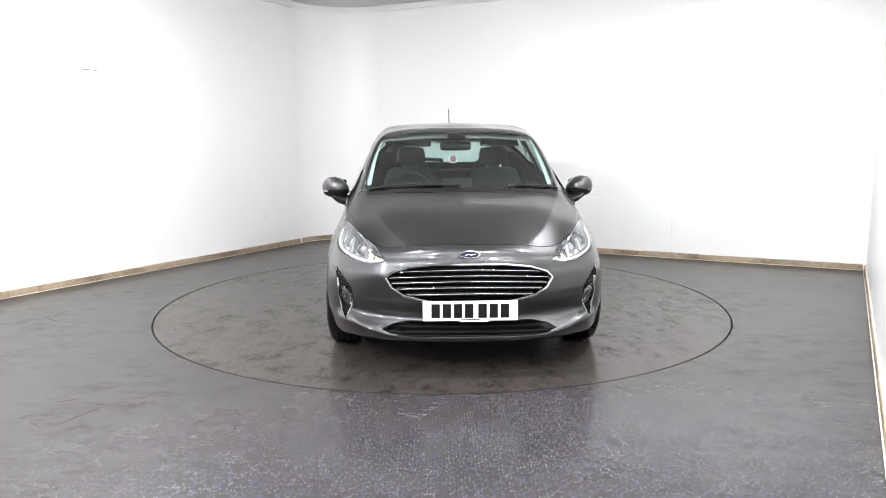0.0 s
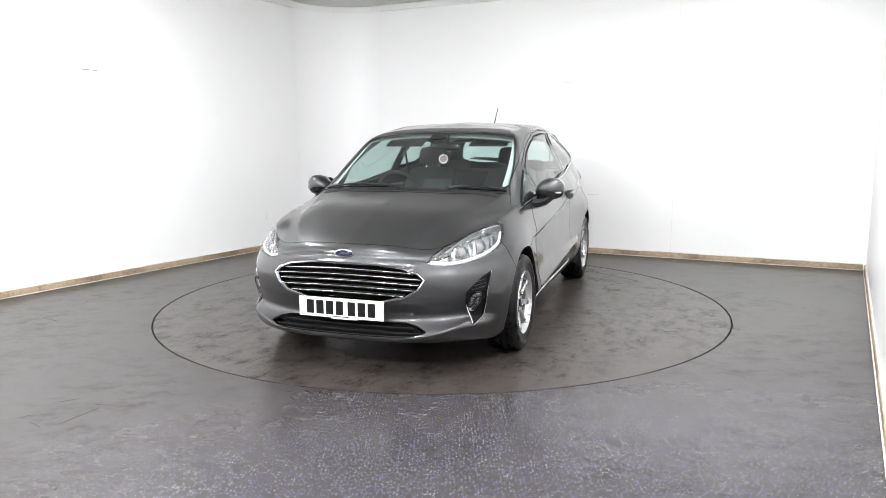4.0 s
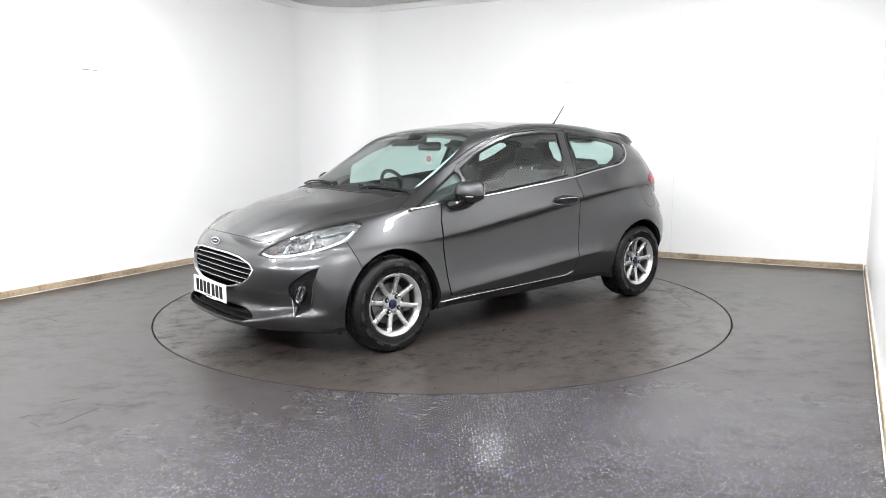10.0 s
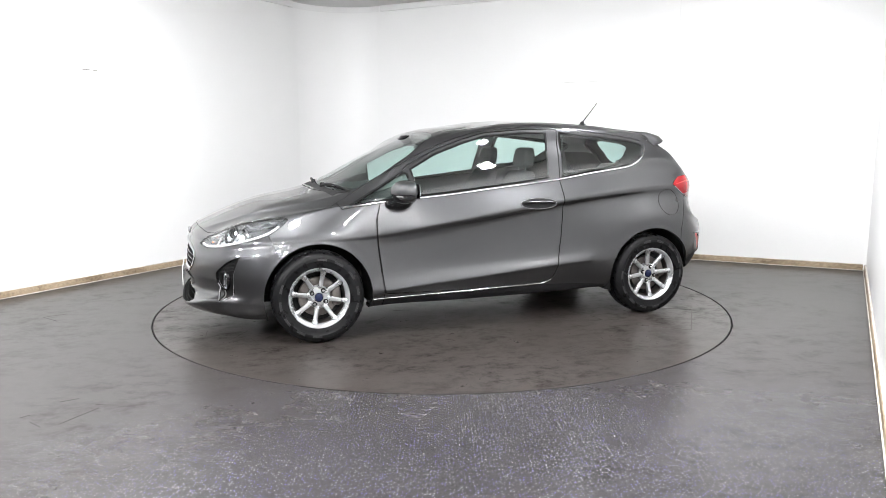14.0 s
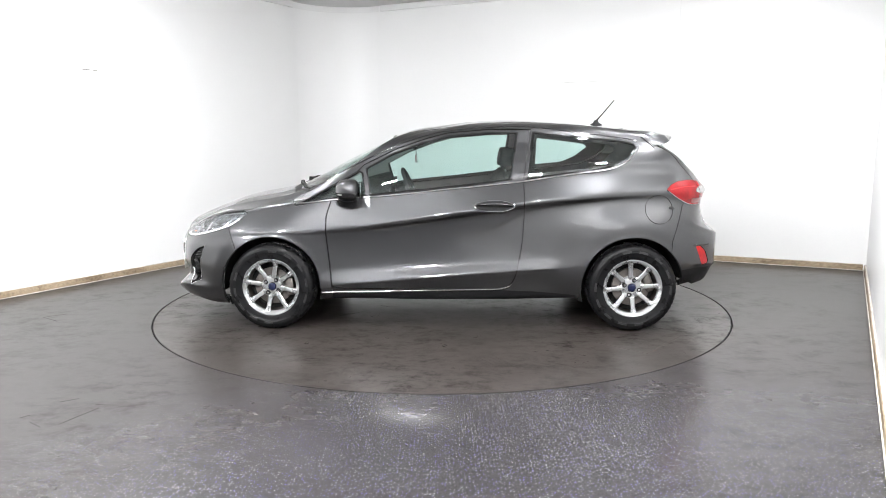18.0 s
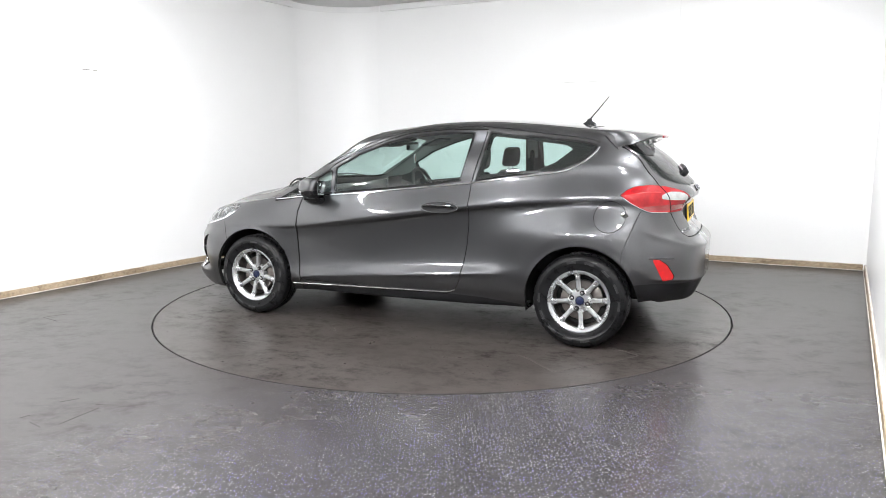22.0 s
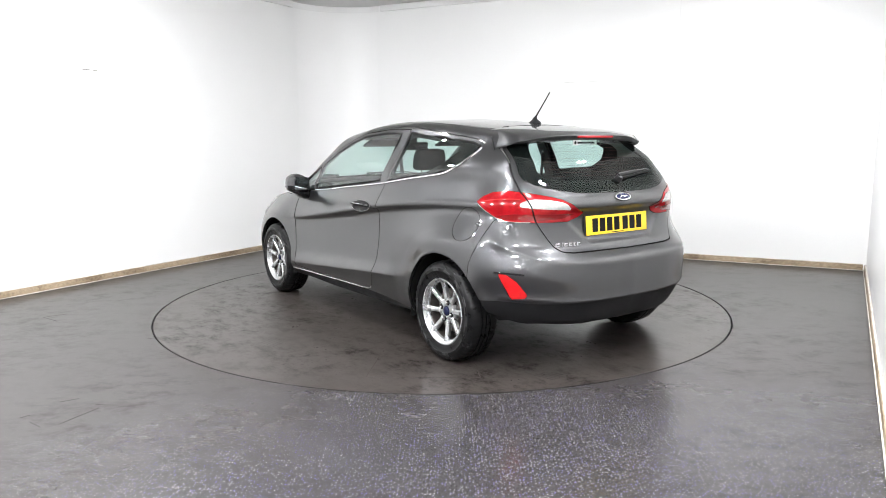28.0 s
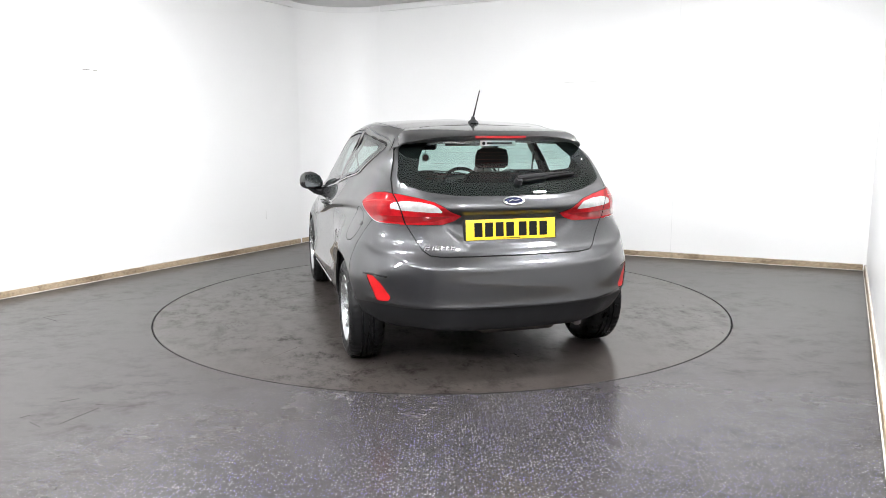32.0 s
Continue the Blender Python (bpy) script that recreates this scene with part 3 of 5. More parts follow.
class Sheet:
    """A triangle sheet with its normals and its (along, up) curve coordinates."""

    def __init__(self, v, n, uv, t):
        self.v, self.n, self.uv, self.t = v, n, uv, t

    def compact(self):
        used, inv = np.unique(self.t, return_inverse=True)
        return Sheet(self.v[used], self.n[used], self.uv[used], inv.reshape(self.t.shape))

    def cut(self, f):
        """Splits the sheet along f = 0 into (f < 0, f > 0)."""
        f = np.where(np.abs(f) < 1e-7, 1e-7, f)
        neg = f < 0
        c = neg[self.t].sum(1)
        inner, outer = [list(map(tuple, self.t[c == 3]))], [list(map(tuple, self.t[c == 0]))]
        inner, outer = inner[0], outer[0]
        v, n, uv, made = list(self.v), list(self.n), list(self.uv), {}

        def mid(a, b):
            key = (a, b) if a < b else (b, a)
            if key not in made:
                s = f[a] / (f[a] - f[b])
                made[key] = len(v)
                v.append(self.v[a] + s * (self.v[b] - self.v[a]))
                n.append(self.n[a] + s * (self.n[b] - self.n[a]))
                uv.append(self.uv[a] + s * (self.uv[b] - self.uv[a]))
            return made[key]

        for tri in self.t[(c == 1) | (c == 2)]:
            lone = neg[tri].sum() == 1
            k = [i for i in range(3) if neg[tri[i]] == lone][0]
            a, b, d = int(tri[k]), int(tri[(k + 1) % 3]), int(tri[(k + 2) % 3])
            p, q = mid(a, b), mid(a, d)
            one, two = (inner, outer) if lone else (outer, inner)
            one.append((a, p, q))
            two.append((p, b, d))
            two.append((p, d, q))
        v, n, uv = np.array(v), np.array(n), np.array(uv)
        return [Sheet(v, n, uv, np.array(ts, int).reshape(-1, 3)).compact() if ts else None for ts in (inner, outer)]

    def moved(self, d):
        return Sheet(self.v - self.n * d, self.n, self.uv, self.t)

    def keep(self, mask):
        return Sheet(self.v, self.n, self.uv, self.t[mask[self.t].all(1)]).compact()

    def rim(self):
        edges = {}
        for a, b, c in self.t:
            for e in ((a, b), (b, c), (c, a)):
                key = (min(e), max(e))
                edges[key] = None if key in edges else (int(e[0]), int(e[1]))
        return [e for e in edges.values() if e]

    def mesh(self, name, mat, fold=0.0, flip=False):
        """A mesh with smooth normals; fold turns its rim inwards by that depth, blackened as gap shade."""
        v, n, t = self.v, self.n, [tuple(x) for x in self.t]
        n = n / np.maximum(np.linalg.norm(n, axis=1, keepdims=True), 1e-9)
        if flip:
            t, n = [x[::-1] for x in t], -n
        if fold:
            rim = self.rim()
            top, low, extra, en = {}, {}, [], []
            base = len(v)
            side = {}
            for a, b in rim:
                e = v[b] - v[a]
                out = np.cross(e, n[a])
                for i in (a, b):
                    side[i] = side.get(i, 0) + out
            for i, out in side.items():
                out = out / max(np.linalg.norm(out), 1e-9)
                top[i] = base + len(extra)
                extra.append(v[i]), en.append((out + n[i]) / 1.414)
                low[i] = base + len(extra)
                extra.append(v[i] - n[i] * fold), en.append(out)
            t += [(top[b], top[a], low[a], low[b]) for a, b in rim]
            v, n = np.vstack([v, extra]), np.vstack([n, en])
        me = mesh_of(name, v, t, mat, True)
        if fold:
            # Rim faces go black: the shade inside panel gaps, put in as colour.
            me.materials.append(MATTBLACK_GAPSHADE)
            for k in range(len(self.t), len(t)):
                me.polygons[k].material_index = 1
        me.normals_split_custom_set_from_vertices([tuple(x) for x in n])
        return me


WHEELS = ((1.2465, .305), (-1.2465, .305))

# Creases pressed into the panels: view, line (along, across), height, fade at both ends, width beyond and before the line.
CREASES = [
    ("side", [.80, .69, .614, .719, .202, .783, -.194, .844, -.576, .895, -.943, .937, -1.436, .962, -1.52, .962], .0055, .25, .045, .016),
    ("side", [.86, .31, .796, .318, .208, .365, -.193, .40, -.58, .429, -.674, .437, -.76, .44], .012, .10, .065, .012),
    ("tail", [0, .620, .2, .622, .35, .628, .5, .636, .6, .66, .72, .713, .80, .765], .013, .06, .040, .022),
    ("tail", [0, .418, .2, .418, .5, .426, .7, .448, .80, .466], .012, .05, .022, .012),
    ("tail", [0, .942, .40, .950, .50, .935], .006, .05, .030, .010),
    ("top", [.95, .665, 1.09, .646, 1.3, .59, 1.58, .515, 1.75, .45, 1.9, .36, 1.97, .31], .009, .12, .04, .06),
    ("nose", [0, .225, .1, .225, .3, .232, .445, .245, .575, .275, .70, .325], .008, .05, .016, .02),
]


def pressed(g, n):
    """Height of the creases, the arch lips and the plate recess over the smooth skin."""
    x, y, z = g[..., 0], g[..., 1], g[..., 2]
    d = np.zeros(x.shape)
    views = {"side": (x, z, (y > .5) & (np.abs(n[..., 1]) > .4)), "tail": (y, z, (x < -1.45) & (z < 1.0)), "top": (x, y, (z > .6) & (x > .85)), "nose": (y, z, x > 1.6)}
    for way, line, high, fade, up, down in CREASES:
        a, b, near = views[way]
        q = np.array(line).reshape(-1, 2)
        q = q[np.argsort(q[:, 0])]
        s = b - np.interp(a, q[:, 0], q[:, 1])
        s = np.where(s > 0, np.hypot(s, .005) / up, np.hypot(s, .005) / down)
        w = np.clip((q[-1, 0] - a) / fade, 0, 1) * (np.clip((a - q[0, 0]) / fade, 0, 1) if q[0, 0] else 1)
        d += high * np.exp(-s) * w * w * (3 - 2 * w) * near
    for cx, cz in WHEELS:
        r = np.hypot(x - cx, z - cz)
        d += ((y > .5) & (z > .2)) * (.004 * np.exp(-np.abs(r - .352) / .012) + .004 * np.clip((.50 - r) / .08, 0, 1))
    f = poly_field([-.3, .93, .40, .935, .42, .90, .375, .827, .25, .725, -.3, .72], np.stack([y.ravel(), z.ravel()], 1)).reshape(x.shape)
    d -= .015 * np.clip(-f / .032, 0, 1) * (x < -1.5)
    return d


def body_sheet():
    net = np.array([CURVES[k] for k in CURVES]).reshape(len(CURVES), -1, 3)
    wu, u = spline(net.shape[1], 16)
    wv, vv = spline(net.shape[0], 14)
    g = np.einsum("ai,bj,ijk->abk", wv, wu, net)
    g[:, 0, 1] = g[:, -1, 1] = 0
    g[-1, :, 1] = 0
    g[..., 1] = np.maximum(g[..., 1], 0)
    for press in (True, False):
        du, dv = np.gradient(g, axis=1), np.gradient(g, axis=0)
        n = np.cross(du, dv)
        n /= np.maximum(np.linalg.norm(n, axis=2, keepdims=True), 1e-9)
        if n[70, 112, 1] < 0:
            n = -n
        if press:
            g = g + n * pressed(g, n)[..., None]
            g[:, 0, 1] = g[:, -1, 1] = 0
            g[-1, :, 1] = 0
    n[-1] = n[-2]
    for line in ((slice(None), 0), (slice(None), -1), (-1, slice(None))):
        n[line][..., 1] = 0
    n /= np.maximum(np.linalg.norm(n, axis=2, keepdims=True), 1e-9)
    rows, cols = g.shape[:2]
    uv = np.stack(np.meshgrid(u, vv), 2)
    idx = np.arange(rows * cols).reshape(rows, cols)
    a, b, c, d = idx[:-1, :-1].ravel(), idx[:-1, 1:].ravel(), idx[1:, 1:].ravel(), idx[1:, :-1].ravel()
    t = np.vstack([np.stack([a, b, c], 1), np.stack([a, c, d], 1)])
    v, n, uv = g.reshape(-1, 3), n.reshape(-1, 3), uv.reshape(-1, 2)
    i = t[len(t) // 4]
    if np.dot(np.cross(v[i[1]] - v[i[0]], v[i[2]] - v[i[0]]), n[i[0]]) < 0:
        t = t[:, ::-1]
    flipped = np.array([1, -1, 1])
    v, n, uv, t = np.vstack([v, v * flipped]), np.vstack([n, n * flipped]), np.vstack([uv, uv]), np.vstack([t, t[:, ::-1] + len(v)])
    _, first, inv = np.unique(np.round(v, 5), axis=0, return_index=True, return_inverse=True)
    t = inv.reshape(-1)[t]
    good = (t[:, 0] != t[:, 1]) & (t[:, 1] != t[:, 2]) & (t[:, 0] != t[:, 2])
    return Sheet(v[first], n[first], uv[first], t[good])


def poly_field(pts, p):
    """Signed distance of points p (n, 2) to a closed outline, negative inside."""
    q = np.array(pts, float).reshape(-1, 2)
    best, inside = np.full(len(p), 1e9), np.zeros(len(p), bool)
    for a, b in zip(q, np.roll(q, -1, 0)):
        e, w = b - a, p - a
        h = np.clip((w @ e) / max(e @ e, 1e-12), 0, 1)
        best = np.minimum(best, np.linalg.norm(w - h[:, None] * e, axis=1))
        cross = ((a[1] > p[:, 1]) != (b[1] > p[:, 1]))
        with np.errstate(divide="ignore", invalid="ignore"):
            xi = a[0] + (p[:, 1] - a[1]) / (b[1] - a[1]) * e[0]
        inside ^= cross & (p[:, 0] < xi)
    return np.where(inside, -best, best)


def smooth_line(pts, steps=6, closed=True):
    """A rounded outline through the given corners."""
    q = np.array(pts, float).reshape(-1, 2)
    out = []
    k = len(q)
    for i in range(k if closed else k - 1):
        p0, p1, p2, p3 = (q[(i + j) % k] if closed else q[min(max(i + j, 0), k - 1)] for j in (-1, 0, 1, 2))
        for s in range(steps):
            t = s / steps
            out.append(.5 * (2 * p1 + (p2 - p0) * t + (2 * p0 - 5 * p1 + 4 * p2 - p3) * t * t + (3 * p1 - p0 - 3 * p2 + p3) * t ** 3))
    if not closed:
        out.append(q[-1])
    return np.array(out)


def seen_from(s, way):
    """Flat coordinates of a sheet: side (x, z), end (y, z), top (x, y), front and rear corner."""
    x, y, z = s.v[:, 0], np.abs(s.v[:, 1]), s.v[:, 2]
    a, b = {"side": (x, z), "end": (y, z), "top": (x, y), "front": (x - y, z), "rear": (-x - y, z), "curve": (s.uv[:, 0], s.uv[:, 1])}[way]
    return np.stack([a, b], 1)


# outlines, in metres
HOOD = ("curve", [-.5, 7.95, 1.9, 7.95, 3, 8.0, 4.2, 8.05, 4.75, 8.1, 4.75, 8.6, 4.35, 9.55, 4.0, 9.86, 3, 9.93, -.5, 9.95])
WINDSCREEN = ("curve", [-.5, 10.0, 3.3, 10.0, 3.8, 10.08, 3.86, 10.3, 3.82, 11.8, 3.7, 11.96, -.5, 11.98])
REARGLASS = ("end", [-.2, 1.003, .30, 1.012, .45, 1.032, .555, 1.062, .592, 1.088, .597, 1.115, .578, 1.19, .555, 1.262, .50, 1.312, .44, 1.325, .2, 1.335, -.2, 1.335])
DOORGLASS = ("side", [.55, .937, .585, 1.115, .40, 1.215, .19, 1.29, .02, 1.335, -.27, 1.357, -.462, 1.357, -.418, 1.042, -.2, 1.014, .03, .988])
TRIGLASS = ("side", [1.02, .888, .635, 1.098, .612, 1.085, .575, .937, .78, .917])
QUARTERGLASS = ("side", [-.577, 1.36, -.93, 1.325, -1.2, 1.293, -1.275, 1.275, -1.285, 1.255, -1.215, 1.178, -1.09, 1.12, -.77, 1.078, -.527, 1.043])
DOOR = ("side", [.815, .300, .830, .45, .847, .604, .856, .70, .852, .80, .822, .908, .79, .965, .603, 1.145, .379, 1.252, .173, 1.322, .018, 1.362, -.274, 1.385, -.56, 1.383, -.503, 1.03, -.507, .942, -.506, .761, -.495, .62, -.478, .514, -.449, .388, -.425, .335, -.39, .303, -.33, .288, .2, .283])
HEADLIGHT = ("front", [1.50, .645, 1.38, .627, 1.2, .636, 1.0, .664, .86, .692, .76, .720, .69, .770, .665, .812, .73, .826, .87, .822, 1.0, .803, 1.2, .760, 1.33, .722, 1.43, .688])
TAILLIGHT = ("rear", [.70, .968, .76, 1.0, .84, 1.024, .97, 1.033, 1.12, 1.021, 1.26, 1.003, 1.38, .982, 1.46, .955, 1.545, .906, 1.49, .876, 1.42, .855, 1.2, .855, 1.0, .858, .90, .868, .79, .912])
GRILLE = ("end", [-.1, .637, .20, .635, .335, .62, .43, .585, .462, .555, .43, .50, .365, .46, .215, .428, -.1, .428])
LOWGRILLE = ("end", [-.1, .322, .35, .320, .43, .302, .49, .275, .43, .255, .35, .245, -.1, .243])
FOGBEZEL = ("end", [.770, .585, .73, .555, .663, .479, .655, .38, .705, .295, .735, .33, .752, .42])
FRONTBUMPER = ("side", [1.46, 0, 1.48, .556, 1.508, .627, 1.57, .77, 1.7, .9, 2.4, .9, 2.4, 0])
FENDER = ("side", [.84, 0, .814, .303, .847, .604, .856, .70, .852, .80, .818, .905, 1.075, .866, 1.125, .96, 1.3, 1.0, 1.6, .9, 1.6, 0])
TAILGATE = ("end", [-.2, .685, .40, .688, .465, .695, .50, .72, .58, .865, .605, .95, .635, 1.03, .632, 1.10, .605, 1.19, .58, 1.258, .53, 1.325, .48, 1.365, .3, 1.40, -.2, 1.41])
REARBUMPER = ("side", [-1.46, 0, -1.50, .629, -1.584, .864, -1.62, .90, -2.3, .90, -2.3, 0])
FUELFLAP = ("side", [x for a in range(32) for x in (-1.415 + .097 * math.cos(a * math.pi / 16), .838 + .097 * math.sin(a * math.pi / 16))])
REFLECTOR = ("rear", [.885, .590, .960, .586, 1.04, .548, 1.125, .476, 1.118, .454, 1.0, .444])
SILL = ("side", [.93, .1, .93, .262, .5, .270, 0, .280, -.30, .287, -.6, .275, -.86, .25, -.92, .1])
LOWER_REAR = ("rear", [.5, .415, .9, .435, 1.2, .422, 1.6, .416, 2.1, .412, 2.1, 0, .5, 0])


class Shell:
    """The car's skin, cut piece by piece."""

    def __init__(self):
        self.rest = body_sheet()
        self.whole = self.rest

    def field(self, s, shape, guard=None):
        way, pts = shape
        f = poly_field(pts, seen_from(s, way))
        x, y = s.v[:, 0], np.abs(s.v[:, 1])
        if way == "side":
            f = np.maximum(f, .42 - y) if guard is None else f
        if way in ("end", "front"):
            f = np.maximum(f, (1.2 - x) if guard is None else (guard + x))
        if way == "rear":
            f = np.maximum(f, 1.2 + x)
        return f

    def take(self, shape, gap=0.002, guard=None):
        inside, self.rest = self.rest.cut(self.field(self.rest, shape, guard))
        if gap:
            inside = inside.cut(self.field(inside, shape, guard) + gap)[0]
        return inside

    def drop_wheels(self):
        for cx, cz in WHEELS:
            s = self.rest
            f = np.hypot(s.v[:, 0] - cx, (s.v[:, 2] - cz)) - .350
            f = np.maximum(f, .5 - np.abs(s.v[:, 1]))
            self.rest = s.cut(f)[1]


def halves(s):
    """The left and the right part of a sheet."""
    mid = s.v[:, 1]
    return s.keep(mid > 0.01), s.keep(mid < -0.01)


car = new("hatchback_car")
tagged(car, "dark grey metallic three-door hatchback car parked on a turntable", "car")
shell = Shell()
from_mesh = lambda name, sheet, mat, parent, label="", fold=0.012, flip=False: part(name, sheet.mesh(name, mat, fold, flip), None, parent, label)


def cut_body():
    got = {}
    shell.drop_wheels()
    got["hood"] = shell.take(HOOD, .02)
    got["windscreen"] = shell.take(WINDSCREEN, .01)
    got["tailgate"] = shell.take(TAILGATE, .006, 1.2)
    keep = shell.rest
    shell.rest = got["tailgate"]
    got["rear_window"] = shell.take(REARGLASS, .002, 1.2)
    got["tail_inner"] = shell.take(TAILLIGHT, .003)
    got["tailgate"] = shell.rest
    shell.rest = keep
    got["tail_outer"] = shell.take(TAILLIGHT, .003)
    got["headlight"] = shell.take(HEADLIGHT, .003)
    got["quarter_window"] = shell.take(QUARTERGLASS, .002)
    got["vent_window"] = shell.take(TRIGLASS, .002)
    got["door"] = shell.take(DOOR, .006)
    keep = shell.rest
    shell.rest = got["door"]
    got["door_window"] = shell.take(DOORGLASS, .002)
    got["door"] = shell.rest
    shell.rest = keep
    got["front_bumper"] = shell.take(FRONTBUMPER, .004, 0)
    keep = shell.rest
    shell.rest = got["front_bumper"]
    got["grille"] = shell.take(GRILLE, 0)
    got["low_grille"] = shell.take(LOWGRILLE, 0)
    got["fog_bezel"] = shell.take(FOGBEZEL, .001)
    got["front_bumper"] = shell.rest
    shell.rest = keep
    got["fender"] = shell.take(FENDER, .004)
    got["rear_bumper"] = shell.take(REARBUMPER, .004, 0)
    keep = shell.rest
    shell.rest = got["rear_bumper"]
    got["reflector"] = shell.take(REFLECTOR, .002)
    got["rear_bumper"] = shell.rest
    shell.rest = keep
    got["sill"] = shell.take(SILL, .001)
    keep = shell.rest
    shell.rest = got["rear_bumper"]
    got["rear_valance"] = shell.take(LOWER_REAR, .001)
    got["rear_bumper"] = shell.rest
    shell.rest = keep
    keep = shell.rest
    shell.rest = got["rear_valance"]
    shell.take(("side", [-1.40, .0, -1.40, .37, -1.57, .37, -1.66, .32, -1.74, .27, -1.78, .0]), 0)
    got["rear_valance"] = shell.rest
    shell.rest = keep
    got["fuel_flap"] = shell.take(FUELFLAP, .004)
    got["body"] = shell.rest
    return got


SKIN = cut_body()
from mathutils.bvhtree import BVHTree

SURFACE = BVHTree.FromPolygons([tuple(v) for v in shell.whole.v], [tuple(int(i) for i in t) for t in shell.whole.t])


def on_body(way, a, b, side=1):
    """The body's point and outward normal at (a, b), looked at from the side, the front or rear end, the corners or the top."""
    o, d = {"side": ((a, 3, b), (0, -1, 0)), "nose": ((4, a, b), (-1, 0, 0)), "tail": ((-4, a, b), (1, 0, 0)), "top": ((a, b, 3), (0, 0, -1)),
            "front": ((a / 2 + 3, -a / 2 + 3, b), (-1, -1, 0)), "rear": ((-a / 2 - 3, -a / 2 + 3, b), (1, -1, 0))}[way]
    p, n, *_ = SURFACE.ray_cast(Vector(o), Vector(d).normalized())
    if p is None:
        p, n, *_ = SURFACE.find_nearest(Vector(o) + Vector(d) * 3)
    if n.dot(Vector(d)) > 0:
        n = -n
    return (p, n) if side > 0 else (Vector((p.x, -p.y, p.z)), Vector((n.x, -n.y, n.z)))


def facing(p, n, lift=0.0, up=(0, 0, 1)):
    """A pose on the surface: z out of it, y up."""
    x = Vector(up).cross(n).normalized()
    y = n.cross(x).normalized()
    return Matrix.Translation(p + n * lift) @ Matrix((x, y, n)).transposed().to_4x4()


def trim(name, path, way, width, height, mat, parent, side=1, label="", sink=0.004, dense=True, lift=0.0):
    """A moulding laid along a line on the body."""
    pts = smooth_line(path, 5, False) if dense else np.array(path, float).reshape(-1, 2)
    spots = [on_body(way, a, b, side) for a, b in pts]
    bm = bmesh.new()
    rings = []
    for i, (p, n) in enumerate(spots):
        d = (spots[min(i + 1, len(spots) - 1)][0] - spots[max(i - 1, 0)][0]).normalized()
        s = n.cross(d).normalized()
        w = width[min(len(width) - 1, int(i * len(width) / len(spots)))] if isinstance(width, (list, tuple)) else width
        rings.append([bm.verts.new(p + n * lift + s * a * w + n * h) for a, h in ((-.5, -sink), (-.5, height * .5), (-.3, height), (.3, height), (.5, height * .5), (.5, -sink))])
    for a, b in zip(rings, rings[1:]):
        for k in range(6):
            bm.faces.new((a[k], a[(k + 1) % 6], b[(k + 1) % 6], b[k]))
    bm.faces.new(rings[0]), bm.faces.new(rings[-1])
    bmesh.ops.recalc_face_normals(bm, faces=bm.faces)
    return part(name, bm, mat, parent, label, angle=50)


def patch(shape, grow=0.0, hole=None, shrink=0.0, guard=None):
    """A piece of the body surface inside an outline, less a hole."""
    s = shell.whole.cut(shell.field(shell.whole, shape, guard) - grow)[0]
    if hole:
        s = s.cut(shell.field(s, hole, guard) + shrink)[1]
    return s


def ellipse(rx, ry, steps=32):
    return [(rx * math.cos(2 * math.pi * k / steps), ry * math.sin(2 * math.pi * k / steps)) for k in range(steps)]


def build_skin():
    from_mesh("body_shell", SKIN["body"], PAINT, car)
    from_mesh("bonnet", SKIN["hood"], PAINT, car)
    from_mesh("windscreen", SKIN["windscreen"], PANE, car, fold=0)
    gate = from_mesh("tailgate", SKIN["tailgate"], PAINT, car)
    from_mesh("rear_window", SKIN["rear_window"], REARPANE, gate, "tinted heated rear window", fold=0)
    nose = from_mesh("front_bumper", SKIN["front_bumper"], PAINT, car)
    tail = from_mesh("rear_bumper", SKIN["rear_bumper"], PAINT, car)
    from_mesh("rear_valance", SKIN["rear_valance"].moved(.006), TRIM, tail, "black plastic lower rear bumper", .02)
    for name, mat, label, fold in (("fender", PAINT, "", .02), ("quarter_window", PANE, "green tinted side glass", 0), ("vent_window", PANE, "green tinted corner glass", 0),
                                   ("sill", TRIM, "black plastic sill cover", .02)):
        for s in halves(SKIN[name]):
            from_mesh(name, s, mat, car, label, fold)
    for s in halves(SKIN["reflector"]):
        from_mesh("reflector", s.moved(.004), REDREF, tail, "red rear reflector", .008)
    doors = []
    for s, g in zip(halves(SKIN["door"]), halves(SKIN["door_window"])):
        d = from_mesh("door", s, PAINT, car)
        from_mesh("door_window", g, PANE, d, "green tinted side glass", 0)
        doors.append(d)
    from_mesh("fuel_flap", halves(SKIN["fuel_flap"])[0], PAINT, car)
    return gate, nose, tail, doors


GATE, NOSE, TAIL, DOORS = build_skin()


def build_liner():
    """Cabin trim and inner structure behind the skin, open at the windows and wheels."""
    s = shell.whole.moved(.028)
    w = shell.whole
    f = np.full(len(w.v), 9.0)
    for shape, guard in ((WINDSCREEN, None), (REARGLASS, 1.2), (QUARTERGLASS, None), (DOORGLASS, None), (GRILLE, None), (LOWGRILLE, None), (HEADLIGHT, None), (FOGBEZEL, None)):
        grow = .17 if shape[0] == "curve" else -.012
        f = np.minimum(f, shell.field(w, shape, guard) + grow)
    for cx, cz in WHEELS:
        f = np.minimum(f, np.maximum(np.hypot(w.v[:, 0] - cx, w.v[:, 2] - cz) - .352, .5 - np.abs(w.v[:, 1])))
    s = s.cut(f)[1]
    low, high = s.cut(9.9 - s.uv[:, 1])[::-1]
    part("cabin_trim", low.mesh("cabin_trim", CABIN), None, car, "dark cabin trim behind the panels")
    part("headliner", high.mesh("headliner", HEADLINER), None, car, "pale grey roof lining and pillar trim")


build_liner()


